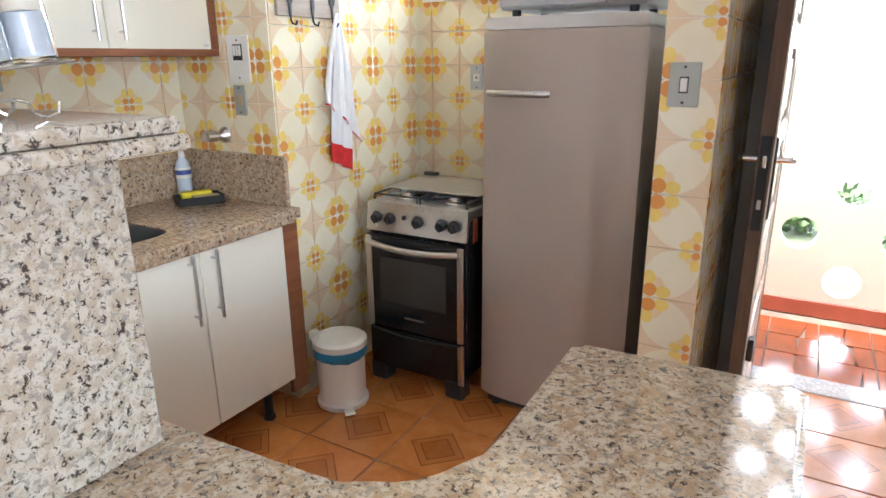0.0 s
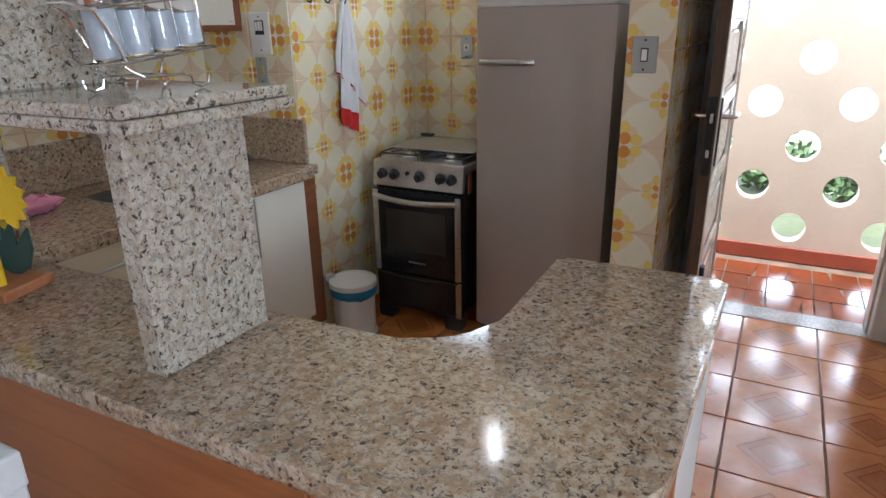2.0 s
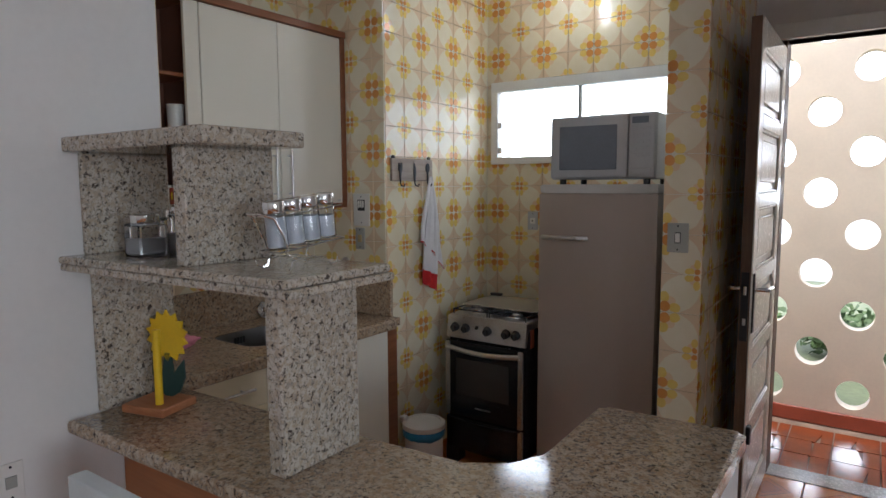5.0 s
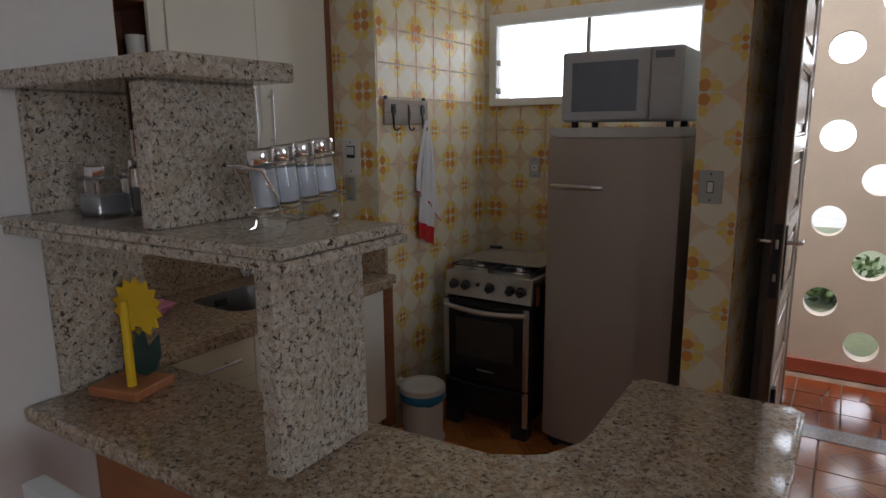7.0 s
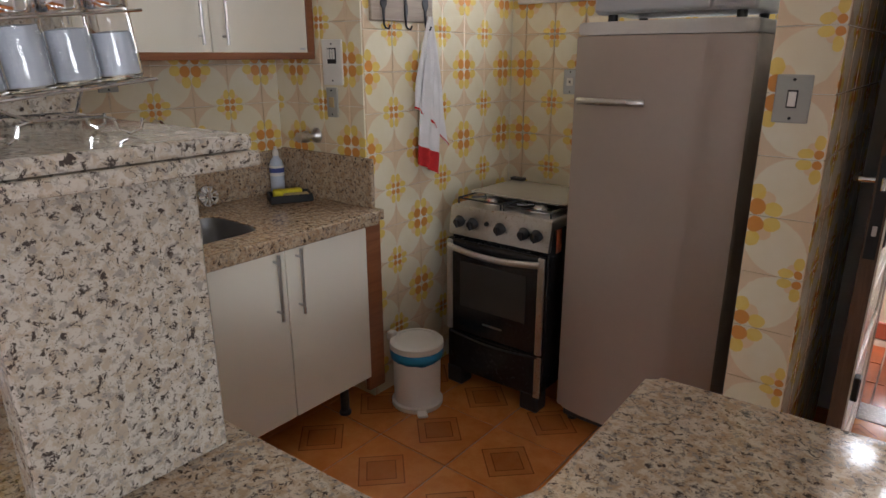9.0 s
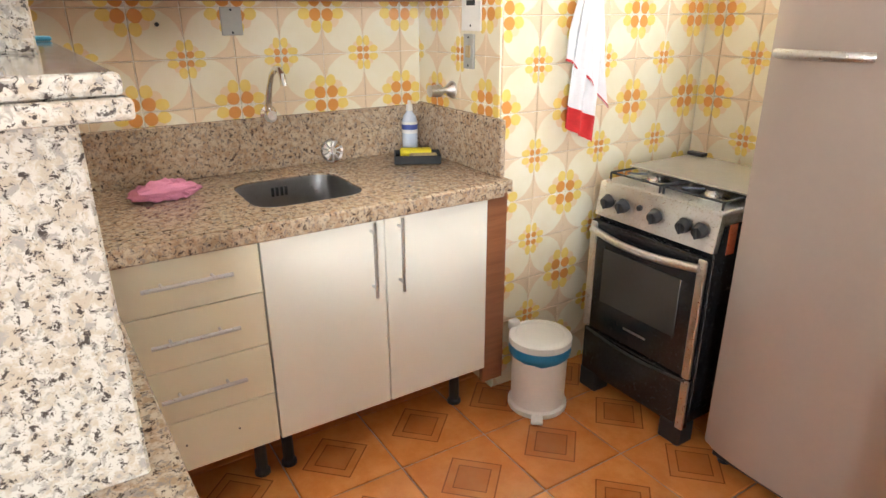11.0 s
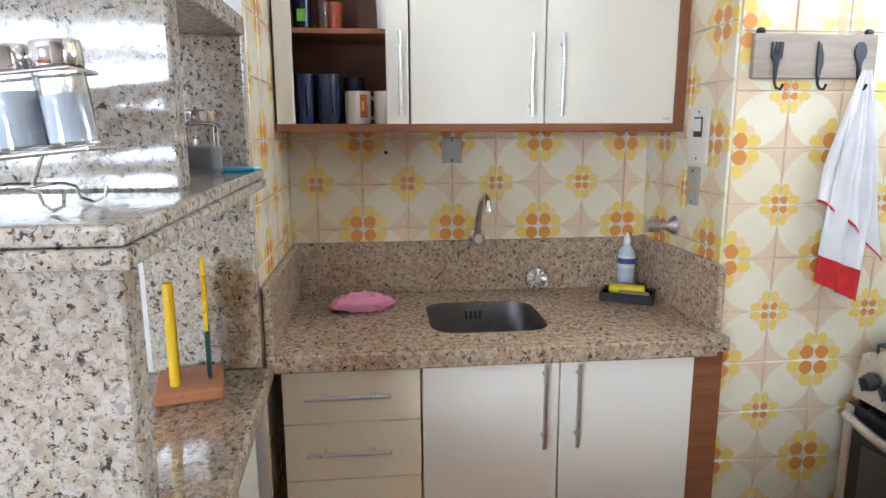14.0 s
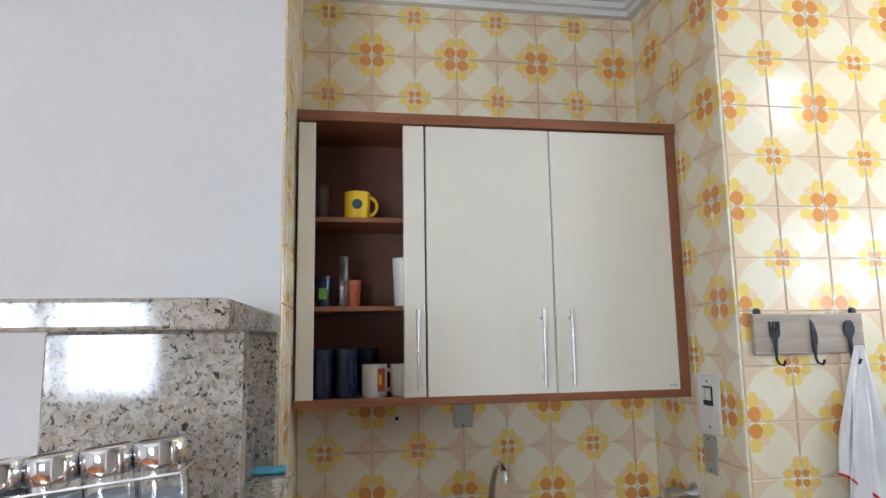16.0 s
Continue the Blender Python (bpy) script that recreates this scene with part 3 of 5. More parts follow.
part("end_wall", box(B(), 0.02, 0.418, 1.056, 1.67, 0, 0.809, 0.004), M_WHITE, bar, "white painted end of the bar")


def bar_handle(bm, a, b, out, r=0.006, inset=0.02):
    a, b, o = Vector(a), Vector(b), Vector(out)
    d = (b - a).normalized()
    tube(bm, [a + o, b + o], r, 10)
    for p in (a + d * inset, b - d * inset):
        tube(bm, [p, p + o], r * 0.75, 8)
    return bm


for k in range(2):
    x0 = -1.22 + k * 0.40
    unit = thing("bar_cabinet", "ivory laminate cabinet door under the bar top", "cabinet", (x0 + 0.2, 0.95, 0), "cabinets under the bar")
    part("body", box(B(), x0, x0 + 0.395, 0.825, 0.975, 0.15, 0.809), M_CAB, unit)
    dr = part("door", box(B(), x0 + 0.002, x0 + 0.393, 0.977, 0.994, 0.16, 0.806, 0.002), M_CABDOOR, unit)
    hx = x0 + (0.05 if k % 2 else 0.34)
    part("handle", bar_handle(B(), (hx, 0.994, 0.55), (hx, 0.994, 0.79), (0, 0.028, 0)), M_STEEL, dr, "steel bar handle", True)
    for lx in (x0 + 0.05, x0 + 0.34):
        part("leg", lathe(B(), [(0, 0), (0.022, 0), (0.018, 0.02), (0.018, 0.15), (0, 0.15)], (lx, 0.93, 0), 12), M_BLACKP, unit)


# ---- granite shelf tower on the bar ----
tower = thing("granite_shelf", "pale speckled granite shelf tower standing on the bar", "shelf", (-0.9, 0.9, 0.855))
bv = 0.004
part("upright", box(B(), -0.513, -0.458, 0.745, 1.02, 0.855, 1.322, bv), M_SLAB, tower)
part("wall_panel", box(B(), -1.332, -1.308, 0.73, 1.0, 0.855, 1.322, bv), M_SLAB, tower)
lower = part("shelf_board", prism(B(), [(-1.332, 0.646), (-0.366, 0.692), (-0.364, 1.066), (-1.332, 1.034)], 1.322, 1.344, 0.005), M_SLAB, tower, "lower slab of the doubled shelf board")
part("shelf_board", prism(B(), [(-1.332, 0.642), (-0.374, 0.688), (-0.373, 1.060), (-1.332, 1.030)], 1.3445, 1.367, 0.006), M_SLAB, tower, "polished granite shelf board")
part("upright", box(B(), -0.82, -0.765, 0.71, 1.0, 1.367, 1.683, bv), M_SLAB, tower)
part("wall_panel", box(B(), -1.332, -1.308, 0.715, 1.0, 1.367, 1.683, bv), M_SLAB, tower)
part("shelf_board", prism(B(), [(-1.332, 0.672), (-0.632, 0.672), (-0.632, 1.0), (-1.332, 1.003)], 1.683, 1.727, 0.006), M_SLAB, tower)
part("wall_patch", box(B(), -1.334, -1.305, 0.92, 1.003, 0.857, 1.11, 0.002), M_SINKTOP, tower, "brown granite return")


# ---- sink counter ----
st = thing("sink_counter", "brown granite sink top with upstands", "countertop", (-1.65, 1.65, 0.84))
SZ = 0.880
x0, x1, y0, y1 = SX, -1.336, NY + 0.003, CY - 0.003
hx0, hx1, hy0, hy1 = -1.80, -1.46, 1.46, 1.82
bm = B()
hole = rounded([(hx0, hy0), (hx1, hy0), (hx1, hy1), (hx0, hy1)], (0.09,) * 4)
outer = [(x0, y0), (x1, y0), (x1, y1), (x0, y1)]
for z in (SZ, SZ - 0.04):
    hv = [bm.verts.new((a, b, z)) for a, b in hole]
    ov = [bm.verts.new((a, b, z)) for a, b in outer]
    q = len(hv) // 4
    for k in range(4):
        run = [hv[(k * q + 4 + j) % len(hv)] for j in range(q + 1)]
        bm.faces.new([ov[k]] + run + [ov[(k + 1) % 4]])
    if z == SZ:
        hi_h, hi_o = hv, ov
    else:
        for up, lo in ((hi_h, hv), (hi_o, ov)):
            for k in range(len(up)):
                bm.faces.new((up[k], up[(k + 1) % len(up)], lo[(k + 1) % len(up)], lo[k]))
part("slab", bm, M_SINKTOP, st)
part("front_edge", box(B(), x1, x1 + 0.012, y0, y1 - 0.04, SZ - 0.052, SZ - 0.001, 0.006, 2), M_SINKTOP, st)
part("upstand", box(B(), SX, SX + 0.022, y0, y1, SZ, 1.068, 0.003), M_SINKTOP, st)
part("upstand", box(B(), SX + 0.022, -1.381, y1 - 0.022, y1, SZ, 1.078, 0.003), M_SINKTOP, st)
part("upstand", box(B(), SX + 0.022, -1.33, y0, y0 + 0.022, SZ, 1.066, 0.003), M_SINKTOP, st)

basin = thing("sink_basin", "stainless steel sink bowl let into the granite", "sink", (-1.63, 1.64, 0.72))
bm = B()
rim = rounded([(hx0, hy0), (hx1, hy0), (hx1, hy1), (hx0, hy1)], (0.09,) * 4)
c = Vector((-1.63, 1.64))
rings = []
for f, z in ((0.99, SZ - 0.005), (0.97, SZ - 0.10), (0.93, SZ - 0.14), (0.82, SZ - 0.16), (0.12, SZ - 0.165)):
    rings.append([bm.verts.new((c.x + (a - c.x) * f, c.y + (b - c.y) * f, z)) for a, b in rim])
for p, q in zip(rings, rings[1:]):
    for k in range(len(p)):
        bm.faces.new((p[k], p[(k + 1) % len(p)], q[(k + 1) % len(p)], q[k]))
bm.faces.new(rings[-1])
part("bowl", bm, M_BOWL, basin, smooth=True)
for k in range(4):
    part("overflow_slot", box(B(), -1.796, -1.788, 1.60 + k * 0.016, 1.608 + k * 0.016, 0.82, 0.85), M_BLACKP, basin, "dark overflow slot")

strainer = thing("sink_strainer", "round ribbed metal sink strainer leaning on the upstand", "strainer", (-1.95, 1.885, SZ))
m = Matrix.Translation((-1.925, 1.885, SZ + 0.045)) @ Euler((0, radians(78), 0)).to_matrix().to_4x4()
part("dish", lathe(B(), [(0, 0.012), (0.014, 0.014), (0.016, 0.004), (0.036, 0.0), (0.044, 0.006), (0.046, 0.003), (0.036, -0.006), (0, -0.006)], n=24, m=m), M_CHROME, strainer, smooth=True)
for k in range(10):
    a = 2 * math.pi * k / 10
    p, q = m @ Vector((0.016 * math.cos(a), 0.016 * math.sin(a), 0.008)), m @ Vector((0.041 * math.cos(a), 0.041 * math.sin(a), 0.007))
    part("rib", tube(B(), [p, q], 0.0022, 6), M_STEEL, strainer)

# base cabinets under the sink
drw = thing("drawer_unit", "cream laminate drawer unit with steel bar handles", "drawer cabinet", (-1.6, 1.23, 0))
part("body", box(B(), -1.94, -1.357, 1.045, 1.415, 0.172, 0.838), M_CAB, drw)
for k, (z0, z1) in enumerate(((0.680, 0.834), (0.513, 0.677), (0.346, 0.510), (0.174, 0.343))):
    d = part("drawer_front", box(B(), -1.355, -1.337, 1.045, 1.415, z0, z1, 0.0015), M_CAB, drw)
    if k < 3:
        zc = (z0 + z1) / 2 + 0.005
        part("handle", bar_handle(B(), (-1.337, 1.105, zc), (-1.337, 1.335, zc), (0.028, 0, 0), inset=0.05), M_STEEL, d, "steel bar handle", True)
    else:
        for y in (1.15, 1.30):
            part("screw_hole", lathe(B(), [(0, 0), (0.003, 0), (0.003, 0.002), (0, 0.002)], m=Matrix.Translation((-1.3368, y, 0.262)) @ Euler((0, radians(90), 0)).to_matrix().to_4x4(), n=8), M_BLACKP, d)
for x, y in ((-1.43, 1.09), (-1.43, 1.37), (-1.9, 1.09), (-1.9, 1.37)):
    part("leg", lathe(B(), [(0, 0), (0.026, 0), (0.026, 0.012), (0.019, 0.02), (0.019, 0.172), (0, 0.172)], (x, y, 0), 12), M_BLACKP, drw, "black plastic leg")

cab = thing("sink_cabinet", "ivory laminate two-door cabinet under the sink", "cabinet", (-1.6, 1.8, 0))
part("body", box(B(), -1.94, -1.357, 1.421, 1.443, 0.172, 0.838), M_CAB, cab)
part("side", box(B(), -1.94, -1.357, 2.173, 2.195, 0.172, 0.838), M_CAB, cab)
part("floor_board", box(B(), -1.94, -1.357, 1.443, 2.173, 0.172, 0.190), M_CAB, cab)
for y0, y1, hy in ((1.421, 1.803, 1.757), (1.807, 2.195, 1.852)):
    d = part("door", box(B(), -1.355, -1.337, y0, y1, 0.174, 0.834, 0.002), M_CABDOOR, cab)
    part("handle", bar_handle(B(), (-1.337, hy, 0.585), (-1.337, hy, 0.828), (0.03, 0, 0), inset=0.03), M_STEEL, d, "steel bar handle", True)
for x, y in ((-1.43, 1.46), (-1.43, 2.12), (-1.9, 1.46), (-1.9, 2.12)):
    part("leg", lathe(B(), [(0, 0), (0.026, 0), (0.026, 0.012), (0.019, 0.02), (0.019, 0.172), (0, 0.172)], (x, y, 0), 12), M_BLACKP, cab, "black plastic leg")
tagged(part("filler_strip", box(B(), -1.375, -1.352, 2.198, 2.29, 0.10, 0.834, 0.002), M_WOOD), "upright reddish wooden filler strip beside the cabinet", "wood strip")


# ---- wall cabinet ----
wc = thing("wall_cabinet", "ivory wall cabinet with one door slid open, reddish wood frame", "wall cabinet", (-1.85, 1.65, 1.47))
WF, WB0, WT = -1.70, 1.475, 2.368
part("top_board", box(B(), SX, WF + 0.012, NY + 0.003, 2.297, WT - 0.012, WT + 0.022, 0.002), M_WOOD, wc)
part("bottom_board", box(B(), SX, WF + 0.002, NY + 0.003, 2.297, WB0 - 0.02, WB0 + 0.006, 0.002), M_WOOD, wc)
part("side", box(B(), SX, WF + 0.004, 2.262, 2.297, WB0 + 0.006, WT - 0.012, 0.002), M_WOOD, wc)
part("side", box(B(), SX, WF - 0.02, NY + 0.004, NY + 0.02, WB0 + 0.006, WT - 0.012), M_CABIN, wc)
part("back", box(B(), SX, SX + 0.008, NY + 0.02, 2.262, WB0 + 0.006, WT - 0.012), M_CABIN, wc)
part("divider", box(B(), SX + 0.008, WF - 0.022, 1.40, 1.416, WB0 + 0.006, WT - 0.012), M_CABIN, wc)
for z in (1.765, 2.05):
    part("inner_shelf", box(B(), SX + 0.008, WF - 0.03, NY + 0.02, 1.40, z - 0.016, z, 0.002), M_WOOD, wc)
def cab_door(y0, y1, hy):
    d = part("door", box(B(), WF - 0.018, WF, y0, y1, WB0 + 0.004, WT - 0.016, 0.002), M_CABDOOR, wc)
    if hy:
        part("handle", bar_handle(B(), (WF, hy, WB0 + 0.03), (WF, hy, WB0 + 0.275), (0.03, 0, 0), inset=0.03), M_STEEL, d, "steel bar handle", True)
    return d
cab_door(NY + 0.008, 1.066, 0)
cab_door(1.344, 1.412, 1.385)
cab_door(1.418, 1.836, 1.79)
d = cab_door(1.840, 2.262, 1.885)
part("badge", box(B(), WF, WF + 0.001, 2.225, 2.25, WB0 + 0.016, WB0 + 0.024), M_STEEL, d)


def mug(name, label, at, r, h, material, turn=0.0):
    t = thing(name, label, "mug", at)
    x, y, z = at
    part("cup", lathe(B(), [(0, 0.0), (r * 0.9, 0.0), (r, 0.008), (r, h), (r - 0.004, h), (r - 0.004, 0.008), (0, 0.007)], at, 20), material, t, smooth=True)
    pts = [(x + math.cos(turn) * (r - 0.003 + 0.026 * math.sin(a)), y + math.sin(turn) * (r - 0.003 + 0.026 * math.sin(a)), z + h * 0.5 + h * 0.33 * math.cos(a)) for a in [math.pi * k / 8 for k in range(9)]]
    part("handle", tube(B(), pts, 0.0055, 8), material, t, smooth=True)
    return t


ym = mug("mug", "bright yellow mug with a dark round emblem", (-1.79, 1.20, 2.05), 0.042, 0.092, M_YELLOW, radians(80))
part("emblem", lathe(B(), [(0, 0), (0.017, 0), (0.017, 0.001), (0, 0.001)], m=Matrix.Translation((-1.748, 1.198, 2.098)) @ Euler((0, radians(90), 0)).to_matrix().to_4x4(), n=16), M_GREEN, ym, "dark emblem")
for y in (1.255, 1.345):
    w = mug("mug", "white mug with a red and yellow print", (-1.77, y, 1.481), 0.04, 0.10, M_PLASTIC, radians(100))
    part("print", box(B(), -1.731, -1.728, y + 0.008, y + 0.03, 1.50, 1.57), M_MUGRED, w, "red printed picture")
    part("print", box(B(), -1.731, -1.7275, y + 0.012, y + 0.02, 1.52, 1.55), M_YELLOW, w, "yellow printed patch")


def tumbler(name, label, at, r, h, material):
    return tagged(part(name, lathe(B(), [(0, 0), (r * 0.8, 0), (r, h), (r - 0.002, h), (r * 0.8 - 0.002, 0.006), (0, 0.006)], at, 16), material, smooth=True), label, "glass")


tumbler("drinking_glass", "tall clear drinking glass on the cabinet shelf", (-1.86, 1.085, 2.05), 0.028, 0.13, M_GLASS)
tumbler("drinking_glass", "clear slender glass on the middle shelf", (-1.79, 1.155, 1.765), 0.022, 0.165, M_GLASS)
tumbler("drinking_glass", "coral red plastic tumbler on the middle shelf", (-1.84, 1.185, 1.765), 0.03, 0.09, M_ORANGE)
g = tumbler("drinking_glass", "dark tumbler with a lime green print", (-1.80, 1.09, 1.765), 0.03, 0.10, M_BLUEGLASS)
part("print", box(B(), -1.772, -1.769, 1.078, 1.102, 1.79, 1.825), M_LIME, g)
tumbler("plastic_cup", "stack of white plastic cups on the shelf", (-1.80, 1.352, 1.765), 0.037, 0.16, M_PLASTIC)
for x, y in ((-1.76, 1.09), (-1.76, 1.165), (-1.86, 1.08), (-1.86, 1.16), (-1.87, 1.24)):
    t = thing("glass_pitcher" if x < -1.85 else "blue_cup", "dark blue glass cup with handle on the cabinet floor", "cup", (x, y, 1.481), "blue glass cups")
    part("cup", lathe(B(), [(0, 0), (0.03, 0), (0.036, 0.02), (0.036, 0.15), (0.033, 0.15), (0.033, 0.02), (0, 0.006)], (x, y, 1.481), 16), M_BLUEGLASS, t, smooth=True)
    part("handle", tube(B(), [(x + 0.03, y + 0.012, 1.60), (x + 0.06, y + 0.016, 1.59), (x + 0.06, y + 0.016, 1.53), (x + 0.032, y + 0.012, 1.51)], 0.005), M_BLUEGLASS, t)


# ---- stove ----
def stove():
    X0, X1, YF, YB = -1.27, -0.772, 2.62, 3.11
    s = thing("stove", "four-burner gas stove, steel front and black oven door", "stove", ((X0 + X1) / 2, 2.9, 0))
    part("body", box(B(), X0 + 0.006, X1 - 0.006, YF + 0.03, YB, 0.09, 0.80, 0.006), M_BLACK, s)
    bm = B()
    prof = [(YF + 0.016, 0.72), (YF + 0.036, 0.72), (YF + 0.06, 0.835), (YF + 0.034, 0.842)]
    lo = [bm.verts.new((X0, y, z)) for y, z in prof]
    hi = [bm.verts.new((X1, y, z)) for y, z in prof]
    bm.faces.new(lo)
    bm.faces.new(hi[::-1])
    for k in range(4):
        bm.faces.new((lo[k], lo[(k + 1) % 4], hi[(k + 1) % 4], hi[k]))
    panel = part("control_panel", bm, M_STEEL, s)
    tilt = Euler((radians(100), 0, 0)).to_matrix().to_4x4()
    for x in (-1.215, -1.145, -1.005, -0.89, -0.83):
        m = Matrix.Translation((x, YF + 0.024, 0.78)) @ tilt
        k = part("knob", lathe(B(), [(0, 0.026), (0.019, 0.026), (0.022, 0.018), (0.024, 0.004), (0.027, 0.0), (0, 0)], n=20, m=m), M_BLACKP, panel, "round black knob", True)
        bm = B()
        box(bm, -0.004, 0.004, -0.02, 0.02, 0.024, 0.034, 0.002)
        bm.transform(m)
        part("grip", bm, M_BLACKP, panel)
    part("button", lathe(B(), [(0, 0.01), (0.009, 0.01), (0.011, 0), (0, 0)], n=12, m=Matrix.Translation((-1.075, YF + 0.026, 0.79)) @ tilt), M_BLACKP, panel)
    part("cooktop", box(B(), X0, X1, YF + 0.036, YB, 0.80, 0.848, 0.01, 2), M_STEEL, s)
    for x in (X0 + 0.13, X1 - 0.13):
        for y in (YF + 0.17, YB - 0.15):
            bn = part("burner", lathe(B(), [(0, 0.014), (0.03, 0.014), (0.034, 0.008), (0.05, 0.004), (0.052, 0), (0, 0)], (x, y, 0.848), 20), M_CHROME, s, smooth=True)
            part("burner_cap", lathe(B(), [(0, 0.024), (0.024, 0.022), (0.028, 0.014), (0, 0.014)], (x, y, 0.848), 16), M_STEEL, bn)
    for x0, x1 in ((X0 + 0.02, -1.03), (-1.015, X1 - 0.02)):
        bm = B()
        y0, y1, z = YF + 0.06, YB - 0.03, 0.873
        tube(bm, [(x0, y0, z), (x1, y0, z)], 0.004, 6)
        tube(bm, [(x0, y1, z), (x1, y1, z)], 0.004, 6)
        for x in (x0, x1):
            tube(bm, [(x, y0, z), (x, y1, z)], 0.004, 6)
            for y in (y0, (y0 + y1) / 2, y1):
                tube(bm, [(x, y, z), (x, y, 0.846)], 0.004, 6)
        for y in (y0 + 0.11, y1 - 0.12):
            for k in range(4):
                a = math.pi / 4 + k * math.pi / 2
                cx = (x0 + x1) / 2
                tube(bm, [(cx + 0.03 * math.cos(a), y + 0.03 * math.sin(a), z), (cx + 0.10 * math.cos(a), y + 0.10 * math.sin(a), z)], 0.004, 6)
        part("pan_support", bm, M_IRON, s, "black wire pan support")
    lid = part("glass_lid", box(B(), X0 + 0.012, X1 - 0.012, YF + 0.16, YB + 0.02, 0.880, 0.887, 0.002), M_OVENLID, s, "smoked glass stove lid lying closed")
    part("lid_hinge", box(B(), X0 + 0.012, X0 + 0.085, YB - 0.01, YB + 0.022, 0.888, 0.902, 0.003), M_BLACKP, lid)
    od = part("oven_door", box(B(), X0 + 0.004, X1 - 0.004, YF, YF + 0.03, 0.275, 0.705, 0.006, 2), M_BLACK, s)
    part("window_glass", box(B(), X0 + 0.075, X1 - 0.085, YF - 0.003, YF, 0.40, 0.61, 0.002), M_OVEN, od, "brownish reflecting oven window")
    for x in (X0 + 0.004, X1 - 0.034):
        part("steel_trim", box(B(), x, x + 0.03, YF - 0.006, YF + 0.012, 0.275, 0.70, 0.006, 2), M_STEEL, od)
    pts = [(X0 + 0.02 + (X1 - X0 - 0.04) * k / 10, YF - 0.012 - 0.024 * math.sin(math.pi * k / 10), 0.672 - 0.012 * math.sin(math.pi * k / 10)) for k in range(11)]
    part("oven_handle", tube(B(), pts, 0.014, 10), M_STEEL, od, "curved steel handle", True)
    part("logo_bar", box(B(), -1.07, -0.97, YF - 0.002, YF, 0.335, 0.343), M_STEEL, od)
    dr = part("lower_drawer", box(B(), X0 + 0.004, X1 - 0.004, YF + 0.004, YF + 0.03, 0.075, 0.265, 0.006, 2), M_BLACK, s)
    part("drawer_lip", tube(B(), [(X0 + 0.02 + (X1 - X0 - 0.04) * k / 8, YF + 0.002 - 0.004 * math.sin(math.pi * k / 8), 0.262 - 0.016 * math.sin(math.pi * k / 8)) for k in range(9)], 0.005, 6), M_BLACKP, dr)
    part("steel_trim", box(B(), X1 - 0.034, X1 - 0.004, YF - 0.002, YF + 0.012, 0.075, 0.265, 0.005, 2), M_STEEL, dr)
    for x in (X0 + 0.04, X1 - 0.06):
        for y in (YF + 0.03, YB - 0.06):
            part("foot", box(B(), x - 0.04, x + 0.05, y - 0.03, y + 0.05, 0, 0.09, 0.008), M_BLACKP, s)
    part("sticker", box(B(), X1 - 0.006, X1 - 0.0045, YF + 0.09, YF + 0.13, 0.70, 0.80), M_ORANGE, s, "small faded label")


M_OVENLID = plain("smoked_glass", (0.30, 0.27, 0.22), 0.12, vary=0.08)
stove()


# ---- fridge and microwave ----
def fridge():
    X0, X1, YF, YB, H = -0.705, -0.115, 2.62, 3.27, 1.575
    f = thing("fridge", "tall single-door fridge in brownish silver", "fridge", ((X0 + X1) / 2, 2.95, 0))
    part("cabinet", box(B(), X0 + 0.01, X1 - 0.01, YF + 0.07, YB, 0.06, H - 0.035, 0.012, 2), M_FRIDGE, f)
    out = [(X0, YF + 0.065)] + [(X0 + (X1 - X0) * k / 16, YF + 0.03 - 0.03 * (1 - (2 * k / 16 - 1) ** 4)) for k in range(17)] + [(X1, YF + 0.065)]
    part("door", prism(B(), out, 0.07, H - 0.045, 0.008), M_FRIDGE, f, smooth=True)
    cap = [(X0 + 0.002, YF + 0.3)] + [(X0 + 0.002 + (X1 - X0 - 0.004) * k / 16, YF + 0.034 - 0.03 * (1 - (2 * k / 16 - 1) ** 4)) for k in range(17)] + [(X1 - 0.002, YF + 0.3)]
    part("top_cap", prism(B(), cap, H - 0.042, H, 0.01), M_FRIDGETOP, f, "pale curved top trim", True)
    part("top", box(B(), X0 + 0.01, X1 - 0.01, YF + 0.302, YB, H - 0.034, H - 0.004, 0.006), M_FRIDGETOP, f)
    pts = [(X0 + 0.035 + 0.235 * k / 10, YF - 0.004 - 0.026 * min(1, math.sin(math.pi * k / 10) * 2.2), 1.315) for k in range(11)]
    part("handle", tube(B(), pts, 0.012, 10), M_STEEL, f, "short grey bar handle", True)
    part("plinth", box(B(), X0 + 0.02, X1 - 0.02, YF + 0.05, YB, 0.02, 0.065, 0.004), M_BLACKP, f)
    for x in (X0 + 0.05, X1 - 0.05):
        for y in (YF + 0.08, YB - 0.05):
            part("foot", lathe(B(), [(0, 0), (0.02, 0), (0.02, 0.022), (0, 0.022)], (x, y, 0), 12), M_BLACKP, f)


fridge()


